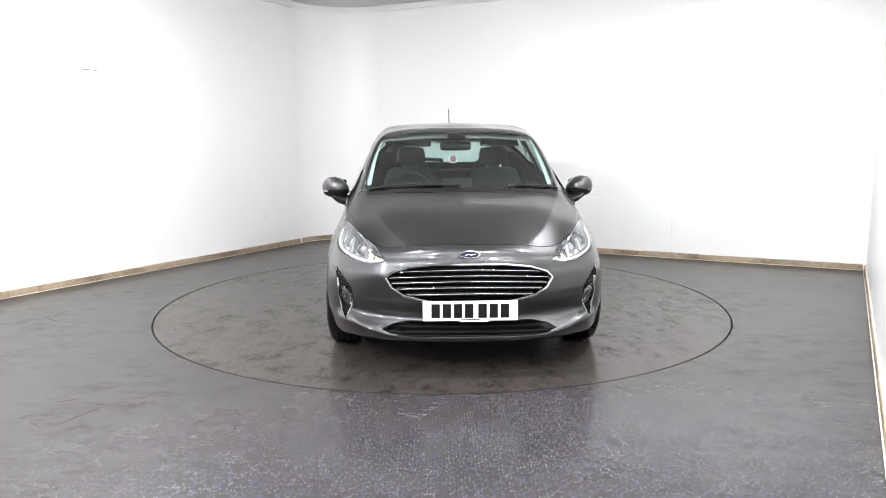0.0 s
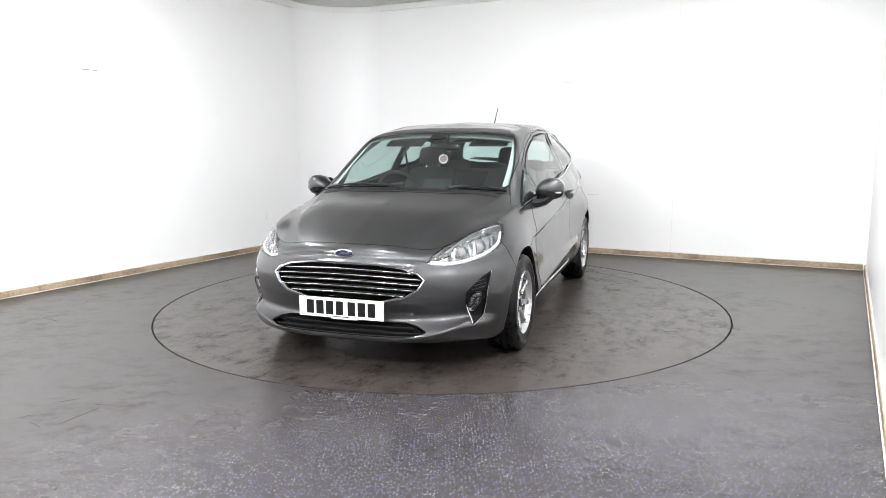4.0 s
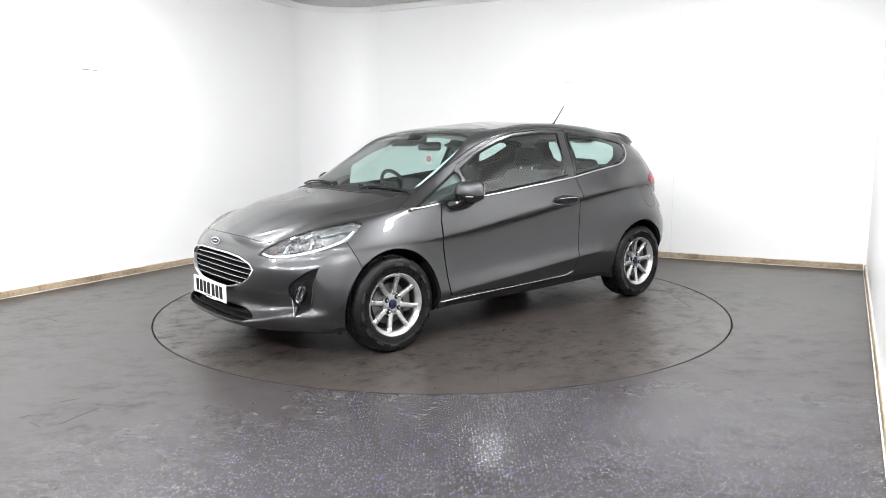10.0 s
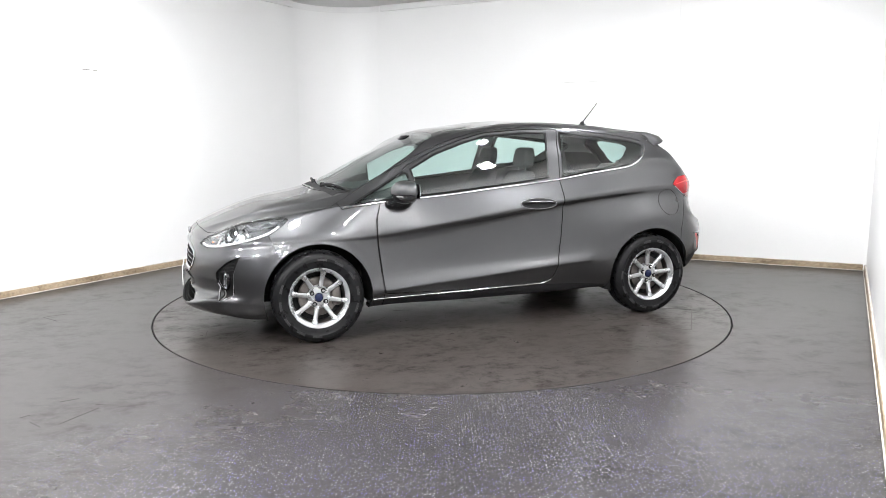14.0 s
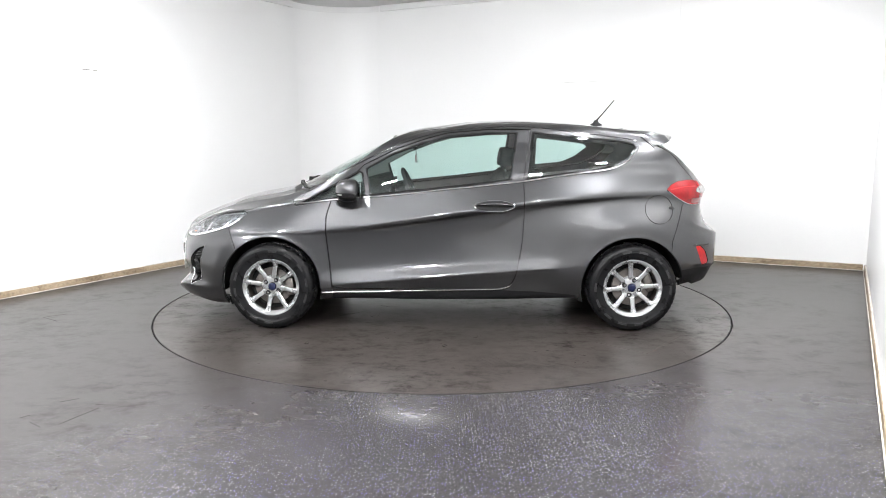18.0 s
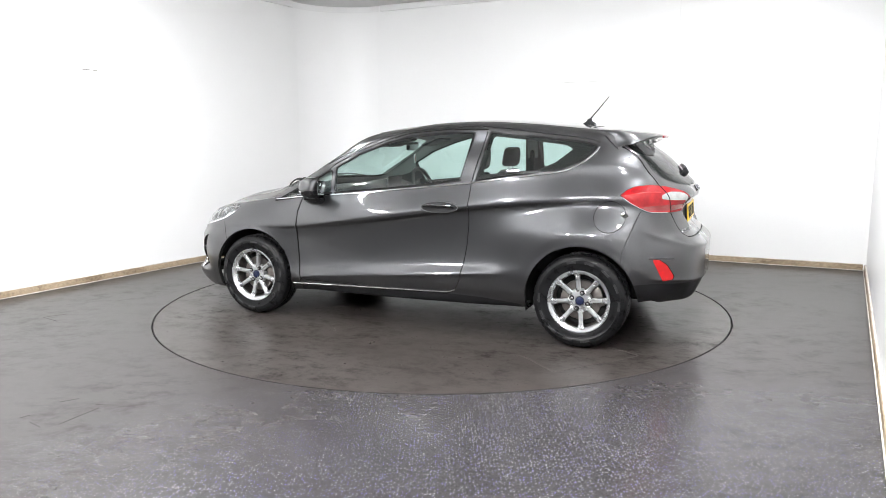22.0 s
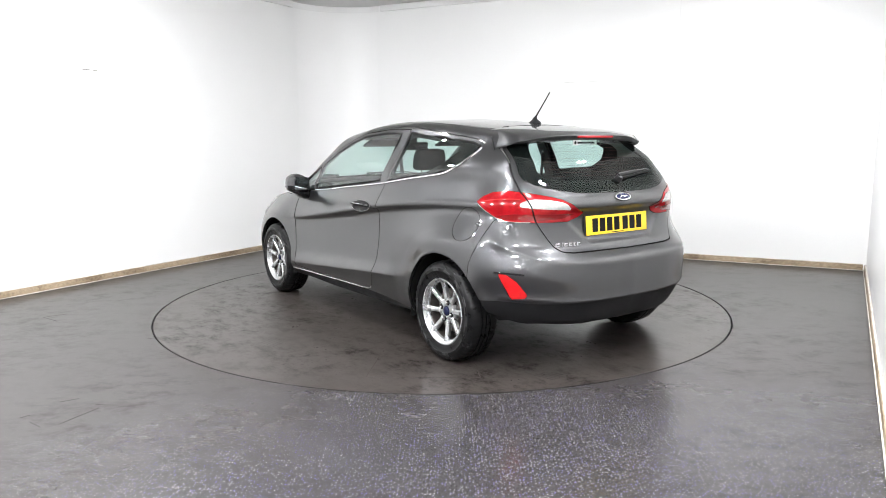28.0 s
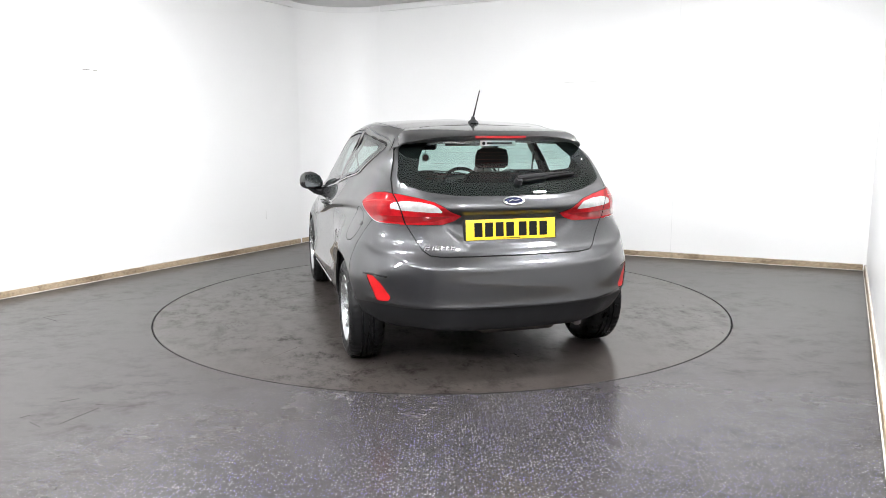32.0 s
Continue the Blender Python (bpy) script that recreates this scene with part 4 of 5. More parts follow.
def build_seals():
    for side, door in zip((1, -1), DOORS):
        for name, shape, parent in (("window_seal", DOORGLASS, door), ("window_seal", QUARTERGLASS, car), ("window_seal", TRIGLASS, car)):
            q = np.array(shape[1]).reshape(-1, 2)
            trim(name, np.vstack([q, q[:1]]).ravel(), "side", .016, .0015, MATTBLACK_GAPSHADE, parent, side, "black rubber seal", sink=.006, dense=False)
    # black printed borders of the glass
    for shape, guard, hole, parent in ((QUARTERGLASS, None, ("side", [-.60, 1.335, -.90, 1.302, -1.10, 1.275, -1.14, 1.25, -1.05, 1.17, -.93, 1.115, -.75, 1.10, -.575, 1.085]), car), (REARGLASS, 1.2, ("end", [-.2, 1.075, .33, 1.082, .46, 1.10, .49, 1.135, .455, 1.22, .40, 1.29, .3, 1.31, -.2, 1.315]), GATE),
                                       (WINDSCREEN, None, ("curve", [-.5, 10.12, 3.3, 10.12, 3.76, 10.2, 3.79, 10.4, 3.77, 11.75, 3.7, 11.86, -.5, 11.86]), car)):
        s = patch(shape, 0, hole, 0, guard).moved(.004)
        for piece in (halves(s) if parent is car and shape is QUARTERGLASS else (s,)):
            from_mesh("glass_border", piece, FRIT, parent, "black printed glass border", 0)


build_seals()
for piece in halves(patch(("curve", [3.22, 10.22, 3.775, 10.22, 3.755, 11.82, 3.32, 11.82])).moved(.022)):
    from_mesh("pillar_trim", piece, PALETRIM, car, "pale windscreen pillar trim", 0)


def build_brightwork():
    belt = [1.062, .876, .95, .888, .80, .906, .60, .921, .30, .945, .03, .974, -.25, 1.0, -.50, 1.026]
    quarter = [-.505, 1.027, -.77, 1.066, -.95, 1.088, -1.09, 1.108, -1.17, 1.135, -1.235, 1.175, -1.285, 1.225, -1.304, 1.262]
    for side, door in zip((1, -1), DOORS):
        trim("belt_trim", belt, "side", .013, .008, CHROME, door, side, "bright chrome waist strip")
        trim("belt_trim", quarter, "side", .014, .008, CHROME, car, side, "bright chrome waist strip")
        trim("sill_trim", [.89, .268, .5, .276, .03, .286, -.28, .292, -.36, .299, -.41, .318], "side", .008, .006, SATIN, car, side, "thin bright strip along the sill")
        # front mudflap lip
        part("air_deflector", boxed((.010, .13, .05), (1.575, .655 * side, .172), (0, 14, 0), .003), TRIM, car)


build_brightwork()


def wheel_mesh_parts():
    """Meshes of one wheel, shared by all four."""
    out = {}
    prof = [(.190, -.088), (.202, -.096), (.245, -.104), (.280, -.1), (.300, -.088), (.307, -.072), (.310, -.05), (.310, -.036), (.303, -.034), (.303, -.026), (.311, -.024), (.311, -.004), (.303, -.003), (.303, .003), (.311, .004),
            (.311, .024), (.303, .026), (.303, .034), (.310, .036), (.310, .05), (.307, .072), (.300, .088), (.280, .1), (.272, .1015), (.270, .1035), (.252, .1045), (.250, .103), (.228, .1), (.212, .097), (.200, .092), (.190, .082)]
    bm = bmesh.new()
    steps, rings = 150, []
    for i in range(steps):
        a = 2 * math.pi * i / steps
        row = []
        for j, (r, h) in enumerate(prof):
            if i % 3 == 0 and (4 <= j <= 7 or 18 <= j <= 21):
                r -= .003
            row.append(bm.verts.new((r * math.cos(a), h, r * math.sin(a))))
        rings.append(row)
    for i in range(steps):
        a, b = rings[i], rings[(i + 1) % steps]
        for j in range(len(prof) - 1):
            bm.faces.new((a[j], b[j], b[j + 1], a[j + 1]))
    bmesh.ops.recalc_face_normals(bm, faces=bm.faces)
    out["tyre"] = (bm, RUBBER, "black tyre with a worn shine")
    rim = [(.186, .060), (.200, .078), (.2065, .092), (.2035, .0985), (.198, .098), (.188, .087), (.181, .080), (.1775, .074), (.176, .060)]
    bm = bmesh.new()
    ring = []
    for s in range(5):
        a = .06 * s
        ring.append([bm.verts.new((r * math.cos(a), h, r * math.sin(a))) for r, h in ((.252, .1035), (.253, .1056), (.267, .1052), (.268, .1025))])
    for a, b in zip(ring, ring[1:]):
        for i in range(3):
            bm.faces.new((a[i], b[i], b[i + 1], a[i + 1]))
    bmesh.ops.recalc_face_normals(bm, faces=bm.faces)
    out["sidewall_bar"] = (bm, LETTERING, "raised bar on the tyre wall")
    out["rim"] = (lathe(rim, 72, close=True), ALLOY, "silver alloy rim")
    # Dark steel puts the shade behind the spokes into the barrel's colour.
    barrel = [(.170, -.09), (.192, -.094), (.200, -.086), (.197, -.05), (.1855, .0585), (.1765, .0585), (.174, .05), (.172, .03), (.170, -.05)]
    out["barrel"] = (lathe(barrel, 72, close=True), STEEL, "inner rim barrel, darkened for the shade between the spokes")
    hub = [(0, .05), (.028, .052), (.032, .061), (.056, .0615), (.070, .058), (.078, .047), (.080, .02), (.0, .02)]
    out["hub"] = (lathe(hub, 48), ALLOY, "silver alloy hub")
    out["centre_cap"] = (lathe([(0, .070), (.018, .069), (.026, .065), (.028, .054), (0, .05)], 32), BLUE, "blue centre cap")
    return out


def spoke_bmesh():
    bm = bmesh.new()
    rings = []
    for r, w, y, t in ((.040, .030, .056, .032), (.062, .0235, .0625, .034), (.085, .0165, .066, .033), (.12, .0145, .072, .031), (.150, .0155, .077, .029), (.170, .019, .081, .026), (.183, .026, .0835, .024)):
        rings.append([bm.verts.new((r, y + dy, k * w)) for k, dy in ((-.8, -t), (-1, -.008), (-.55, -.0005), (-.3, 0), (.3, 0), (.55, -.0005), (1, -.008), (.8, -t))])
    for a, b in zip(rings, rings[1:]):
        for k in range(8):
            bm.faces.new((a[k], a[(k + 1) % 8], b[(k + 1) % 8], b[k]))
    bm.faces.new(rings[0]), bm.faces.new(rings[-1])
    bmesh.ops.recalc_face_normals(bm, faces=bm.faces)
    return bm


def build_wheels():
    first = None
    for cx, turn in ((1.2465, -11), (-1.2465, 5)):
        for side in (1, -1):
            m = pose(cx, side * .757, .3025, 0, turn, 0 if side > 0 else 180) @ Matrix.Diagonal((.973, 1, .973, 1))
            w = new("wheel")
            w.parent = car
            w.matrix_basis = m
            if first is None:
                first = {}
                for name, (bm, mat, label) in wheel_mesh_parts().items():
                    first[name] = part(name, bm, mat, w, label).data, label
                first["spoke"] = part("spoke", spoke_bmesh(), ALLOY, w, "silver alloy spoke").data, "silver alloy spoke"
                nut = lathe([(0, .0735), (.006, .0735), (.0095, .070), (.0105, .05)], 6)
                first["wheel_nut"] = part("wheel_nut", nut, SATIN, w).data, ""
                pocket = lathe([(.0, .0628), (.0155, .0632), (.0165, .061), (.0165, .05)], 20)
                first["nut_pocket"] = part("nut_pocket", pocket, MATTBLACK_GAPSHADE, w, "dark nut pocket").data, "dark nut pocket"
            else:
                for name in ("tyre", "sidewall_bar", "rim", "barrel", "hub", "centre_cap", "spoke", "wheel_nut", "nut_pocket"):
                    ob = part(name, first[name][0], None, w, first[name][1])
            kids = {o.name.split(".")[0]: o for o in w.children}
            kids["wheel_nut"].matrix_basis = pose(.054 * math.cos(.393), 0, .054 * math.sin(.393))
            kids["nut_pocket"].matrix_basis = kids["wheel_nut"].matrix_basis
            for k in (1, 2, 3, 4, 7, 8, 9, 10, 11):
                part("sidewall_bar", first["sidewall_bar"][0], None, w, "raised bar on the tyre wall").matrix_basis = pose(0, 0, 0, 0, 360 * k / 14, 0)
            for k in range(1, 8):
                part("spoke", first["spoke"][0], None, w, "silver alloy spoke").matrix_basis = pose(0, 0, 0, 0, 45 * k, 0)
            for k in range(1, 4):
                a = .393 + k * math.pi / 2
                part("nut_pocket", first["nut_pocket"][0], None, w, "dark nut pocket").matrix_basis = pose(.054 * math.cos(a), 0, .054 * math.sin(a))
                part("wheel_nut", first["wheel_nut"][0], None, w).matrix_basis = pose(.054 * math.cos(a), 0, .054 * math.sin(a))
            disc = lathe([(.05, .0), (.132, .0), (.134, .004), (.134, .02), (.132, .024), (.05, .024)], 48, close=True)
            part("brake_disc", disc, STEEL, w, "worn steel brake disc")
            part("caliper", boxed((.06, .07, .13), (-.12, .01, .02), (0, 15, 0), .012), STEEL, w)
            part("backplate", lathe([(0, -.01), (.170, -.01), (.170, -.02), (0, -.02)], 40), UNDER, w)
    # wheel wells: arched dark liners
    for cx, cz in WHEELS:
        for side in (1, -1):
            bm = bmesh.new()
            arcs = []
            for y, r in ((.845, .352), (.80, .372), (.45, .372), (.45, .02)):
                arcs.append([bm.verts.new((cx + r * math.cos(a), side * (y - (.075 if y > .6 else 0) * max(0, math.cos(a) * math.copysign(1, cx)) ** 2), cz + r * math.sin(a))) for a in np.linspace(radians(-16 if cx < 0 else -8), radians(176 if cx < 0 else 194), 40)])
            for a, b in zip(arcs, arcs[1:]):
                for i in range(39):
                    bm.faces.new((a[i], a[i + 1], b[i + 1], b[i]))
            part("wheel_arch_liner", bm, UNDER, car)
    bm = boxed((1.68, 1.44, .06), (0, 0, .245), bevel=.02)
    box(bm, (.75, .92, .06), (1.28, 0, .245), bevel=.02), box(bm, (.75, .92, .08), (-1.28, 0, .30), bevel=.02)
    part("floor_pan", bm, UNDER, car)
    for cx in (1.2465, -1.2465):
        part("axle_beam", tube([(cx, -.62, .31), (cx, .62, .31)], .035), UNDER, car)
    part("exhaust_pipe", tube([(-1.1, -.42, .24), (-1.5, -.45, .25), (-1.64, -.465, .245), (-1.70, -.47, .24)], .026, 12), STEEL, car, "steel exhaust tail pipe")
    part("silencer", boxed((.34, .5, .15), (-1.52, -.1, .27), bevel=.05, segs=4), STEEL, car)


build_wheels()


def build_nose():
    # main grille: chrome surround, backing and five bars
    ring = np.array([.0, .637, .20, .635, .335, .620, .43, .588, .462, .556, .43, .503, .365, .462, .215, .430, .0, .428]).reshape(-1, 2)
    both = np.vstack([ring, ring[-2:0:-1] * [-1, 1], ring[:1]])
    from_mesh("grille_mesh", patch(GRILLE, .004).moved(.055), MATTBLACK_GAPSHADE, NOSE, "black grille backing", 0)
    trim("grille_surround", both.ravel(), "nose", .014, .007, CHROME, NOSE, label="chrome grille surround", sink=.03, dense=False)
    for k, (z, half) in enumerate(((.600, .40), (.568, .445), (.536, .435), (.503, .415), (.468, .36))):
        xs = np.linspace(-half, half, 25)
        path = [c for y in xs for c in (y, z + .02 * (1 - (y / .46) ** 2) - .012)]
        trim("grille_bar", path, "nose", .006, .002, BAR, NOSE, label="chrome edged grille bar", sink=.002, dense=False, lift=-.012)
        trim("grille_louvre", path, "nose", .013, .001, MATTBLACK_GAPSHADE, NOSE, sink=.035, dense=False, lift=-.014)
    # lower intake
    from_mesh("lower_grille_mesh", patch(LOWGRILLE, .004).moved(.06), MATTBLACK_GAPSHADE, NOSE, "black lower intake", 0)
    for z, half in ((.30, .40), (.275, .45), (.255, .38)):
        path = [c for y in np.linspace(-half, half, 15) for c in (y, z)]
        trim("intake_slat", path, "nose", .008, .003, MATTBLACK_GAPSHADE, NOSE, sink=.04, dense=False, lift=-.02)
    # badge
    p, n = on_body("nose", 0, .688)
    m = facing(p, n)
    b = part("badge", slab(ellipse(.059, .024), .008, m, .002), CHROME, NOSE, "chrome rimmed oval badge")
    part("badge_enamel", slab(ellipse(.049, .0165), .0095, m), BLUE, b, "blue enamel oval")
    part("badge_script", slab([(-.030, -.005), (-.010, .006), (.005, .002), (.030, .006), (.032, .001), (.008, -.005), (-.008, 0), (-.028, -.008)], .0105, m), CHROME, b, "bright script shape")
    # number plate with plain bars for its characters
    plate(NOSE, facing(Vector((2.083, 0, .388)), Vector((1, 0, .01)).normalized()), PLATE_W, "white number plate")
    part("plate_caption", slab([(-.06, -.062), (.10, -.062), (.10, -.056), (-.06, -.056)], .004, facing(Vector((2.083, 0, .388)), Vector((1, 0, .01)).normalized())), PLATE_W, NOSE)
    for side in (1, -1):
        headlight(side)
        fog(side)


def plate(parent, m, mat, label):
    p = part("number_plate", slab([(-.26, -.0555), (.26, -.0555), (.26, .0555), (-.26, .0555)], .006, m, .0015), mat, parent, label)
    x = -.2125
    for k in range(7):
        part("plate_bar", slab([(x, -.039), (x + .046, -.039), (x + .046, .039), (x, .039)], .0068, m), INK, p, "black bar")
        x += .061 + (.012 if k == 3 else 0)
    part("plate_maker_bar", slab([(-.05, -.051), (.05, -.051), (.05, -.047), (-.05, -.047)], .0066, m), INK, p)


def headlight(side):
    s = halves(SKIN["headlight"])[0 if side > 0 else 1]
    top = part("headlight", s.mesh("headlight", CLEAR), None, car, "clear headlight with chrome reflectors")
    inner = patch(HEADLIGHT, .004)
    inner = halves(inner)[0 if side > 0 else 1]
    part("housing", inner.moved(.07).mesh("housing", BRIGHT), None, top, "bright lamp housing")
    # side wall of the housing
    rim = inner.moved(.003)
    edge = rim.rim()
    v = [tuple(x) for x in rim.v] + [tuple(x) for x in inner.moved(.076).v]
    k = len(rim.v)
    part("housing_wall", mesh_of("housing_wall", v, [(a, b, b + k, a + k) for a, b in edge], BRIGHT, True), None, top)
    low = [1.46, .656, 1.37, .641, 1.2, .650, 1.0, .679, .87, .706, .785, .730, .72, .775]
    trim("daytime_strip", low, "front", .013, .004, DAYLIGHT, top, side, "white daytime running strip", lift=-.012)
    trim("brow_strip", [.72, .815, .90, .808, 1.05, .79, 1.2, .752, 1.33, .70], "front", .014, .003, CHROME, top, side, "chrome upper strip", lift=-.014)
    for sx, z, r in ((1.18, .705, .042), (.99, .735, .048)):
        p, n = on_body("front", sx, z, side)
        m = facing(p - n * .055, Vector((1, .25 * side, 0)).normalized())
        cup = part("reflector_bowl", lathe([(.004, -.02), (r * .6, -.005), (r, .02), (r * 1.08, .022), (r * 1.1, .01)], 32, "z"), CHROME, top, "chrome reflector bowl")
        cup.data.transform(m)
        lens = part("projector_lens", lathe([(0, .020), (r * .35, .016), (r * .6, .004), (r * .62, -.004)], 28, "z"), FROSTED, top)
        lens.data.transform(m)
    for a, b in ((1.09, 1.06), (1.30, 1.27), (.87, .84)):
        trim("bezel_fin", [a, .66 + (1.2 - a) * .18, b, .69 + (1.2 - a) * .18, b - .02, .74 + (1.2 - a) * .1], "front", .022, .004, CHROME, top, side, lift=-.03)
    p, n = on_body("front", 1.36, .672, side)
    bulb = part("indicator_bulb", lathe([(0, .006), (.005, .005), (.006, 0), (.005, -.004), (0, -.005)], 16, "z"), AMBER, top, "amber indicator bulb")
    bulb.data.transform(facing(p - n * .03, n))


def fog(side):
    s = halves(SKIN["fog_bezel"])[0 if side > 0 else 1]
    top = part("fog_lamp", s.moved(.02).mesh("fog_lamp", MATTBLACK_GAPSHADE, .0), None, NOSE, "fog lamp in a black surround with chrome edge")
    edge = np.array([.768, .585, .757, .48, .752, .42, .735, .335, .705, .297, .69, .31])
    trim("fog_edge", edge, "nose", .004, .002, BAR, top, side, "bright edging", dense=False, sink=.03)
    trim("fog_edge", [.66, .41, .662, .385, .70, .305], "nose", .005, .002, CHROME, top, side, "bright edging", dense=False, sink=.012)
    p, n = on_body("nose", .703, .418, side)
    m = facing(p - n * .014, (n + Vector((.9, 0, 0))).normalized())
    ring = part("fog_ring", lathe([(.037, -.004), (.037, .006), (.041, .009), (.043, .006), (.043, -.012)], 32, "z"), GLOSSBLACK, top, "black lamp ring")
    bowl = part("fog_reflector", lathe([(.003, -.026), (.012, -.025), (.024, -.018), (.033, -.006), (.037, .004)], 32, "z"), BRIGHT, top, "bright lamp reflector")
    bulb = part("fog_bulb", lathe([(0, -.004), (.006, -.006), (.008, -.012), (.008, -.026)], 16, "z"), GLOSSBLACK, top, "dark bulb cap")
    pane = part("fog_glass", lathe([(0, .012), (.02, .011), (.030, .008), (.037, .004)], 32, "z"), CLEAR, top, "clear fog lamp lens")
    stripes = [part("fog_rib", boxed((.003, .05, .004), (x, 0, .004), bevel=.001), BRIGHT, top) for x in (-.021, -.012, .012, .021)]
    for o in (ring, bowl, bulb, pane, *stripes):
        o.data.transform(pose(0, 0, 0, 0, 0, -26 * side) @ Matrix.Diagonal((.80, 1.55, 1, 1)))
        o.data.transform(m)
    for k in range(4):
        z = .53 - .022 * k
        trim("surround_rib", [.715 - .012 * k, z, .755 - .002 * k, z + .012], "nose", .006, .004, GLOSSBLACK, top, side, lift=-.018, dense=False)


build_nose()


def build_tail():
    # lamps: red lens split by the tailgate gap, with a white reversing section
    for k, side in ((0, 1), (1, -1)):
        outer, inner = halves(SKIN["tail_outer"])[k], halves(SKIN["tail_inner"])[k]
        top = part("tail_lamp", outer.moved(-.004).mesh("tail_lamp", RED, .02), None, car, "red tail lamp with a white centre")
        lid = part("tail_lamp_inner", inner.moved(-.004).mesh("tail_lamp_inner", RED, .02), None, GATE, "red inner tail lamp with a white centre")
        white = ("rear", [1.05, .965, 1.10, .978, 1.16, .985, 1.28, .980, 1.38, .966, 1.42, .952, 1.45, .926, 1.30, .930, 1.16, .936, 1.05, .945])
        for src, parent in ((outer, top), (inner, lid)):
            w = src.cut(shell.field(src, white))[0]
            if w is not None and len(w.t):
                part("reversing_lens", w.moved(-.006).mesh("reversing_lens", FROSTED, .01), None, parent, "white reversing lamp lens")
        for src, parent in ((outer, top), (inner, lid)):
            w = src.cut(shell.field(src, ("rear", [.84, .892, .92, .874, 1.2, .870, 1.36, .876, 1.48, .902, 1.36, .903, 1.0, .906])))[0]
            if w is not None and len(w.t):
                part("lower_lens", w.moved(-.006).mesh("lower_lens", DARKRED, .01), None, parent, "dark red lower lens")
        trim("lamp_rim", [.72, .955, .79, .917, .90, .873, 1.0, .863, 1.13, .860], "rear", .004, .002, SATIN, top, side, "thin pale lamp edge", lift=.004)
        trim("lamp_line", [.74, .968, .9, .985, 1.05, .985], "rear", .006, .002, REDREF, top, side, lift=.003)
    # spoiler over the rear window
    bm = bmesh.new()
    rows = []
    for y in np.linspace(-.49, .49, 25):
        e = abs(y) / .49
        tip = -1.645 + .095 * e ** 2.4
        row = []
        for x, z in ((-1.25, None), (-1.40, 1.380 - .016 * e ** 4), (-1.51, 1.363 - .026 * e ** 4), (tip + .012, 1.342 - .032 * e ** 4), (tip, 1.333 - .032 * e ** 4), (tip + .012, 1.316 - .026 * e ** 4), (-1.54 + .04 * e ** 2, 1.305 - .012 * e ** 2), (-1.44, 1.30 - .02 * e)):
            base = on_body("top", x, y)[0].z if x > -1.45 else 0
            row.append(bm.verts.new((x, y, base + .002 if z is None else max(z, base + .002) if z > 1.31 else z)))
        rows.append(row)
    # the ends run down over the sides as far as the tailgate gap
    for side, at in ((-1, 0), (1, len(rows))):
        end = []
        for x, z in ((-1.284, 1.369), (-1.390, 1.318), (-1.432, 1.292), (-1.458, 1.278), (-1.460, 1.272), (-1.455, 1.266), (-1.438, 1.262), (-1.42, 1.260)):
            end.append(Vector((x, side * (on_body("side", max(x, -1.45), z)[0].y + .002), z)))
        start = [v.co.copy() for v in (rows[-1] if at else rows[0])]
        for k in range(1, 7):
            c, d = 1 - math.cos(k * math.pi / 12), math.sin(k * math.pi / 12)
            row = [bm.verts.new((p.x + (q.x - p.x) * c, p.y + (q.y - p.y) * d, p.z + (q.z - p.z) * c)) for p, q in zip(start, end)]
            rows.append(row) if at else rows.insert(0, row)
    for a, b in zip(rows, rows[1:]):
        for i in range(7):
            bm.faces.new((a[i], a[i + 1], b[i + 1], b[i]))
    bm.faces.new(rows[0]), bm.faces.new(rows[-1])
    bmesh.ops.recalc_face_normals(bm, faces=bm.faces)
    sp = part("spoiler", bm, PAINT, GATE, angle=50)
    part("brake_light", slab([(-.15, -.007), (.15, -.007), (.15, .007), (-.15, .007)], .008, facing(Vector((-1.637, 0, 1.325)), Vector((-1, 0, -.1)).normalized()), .002), RED, sp, "red high brake light")
    trim("spoiler_seam", [c for y in np.linspace(-.50, .50, 17) for c in (-1.245 - .02 * (y / .5) ** 4, y)], "top", .006, .0015, GLOSSBLACK, GATE, dense=False, sink=.003)
    for side in (1, -1):
        trim("spoiler_seam", [-1.268, 1.383, -1.33, 1.33, -1.417, 1.25], "side", .006, .0015, GLOSSBLACK, GATE, side, dense=False, sink=.003)
    # badge, plate, script shape
    p, n = on_body("tail", 0, .981)
    m = facing(p, n)
    b = part("badge", slab(ellipse(.062, .026), .008, m, .002), CHROME, GATE, "chrome rimmed oval badge")
    part("badge_enamel", slab(ellipse(.051, .018), .0095, m), BLUE, b, "blue enamel oval")
    part("badge_script", slab([(-.030, -.005), (-.010, .006), (.005, .002), (.030, .006), (.032, .001), (.008, -.005), (-.008, 0), (-.028, -.008)], .0105, m), CHROME, b, "bright script shape")
    p, n = on_body("tail", 0, .825)
    pm = facing(Vector((p.x - .004, 0, .825)), Vector((-1, 0, .08)).normalized())
    part("plate_holder", slab([(-.27, -.062), (.27, -.062), (.27, .060), (-.27, .060)], .03, pm @ Matrix.Translation((0, 0, -.03)), .003), TRIM, GATE)
    plate(GATE, pm, PLATE_Y, "yellow number plate")
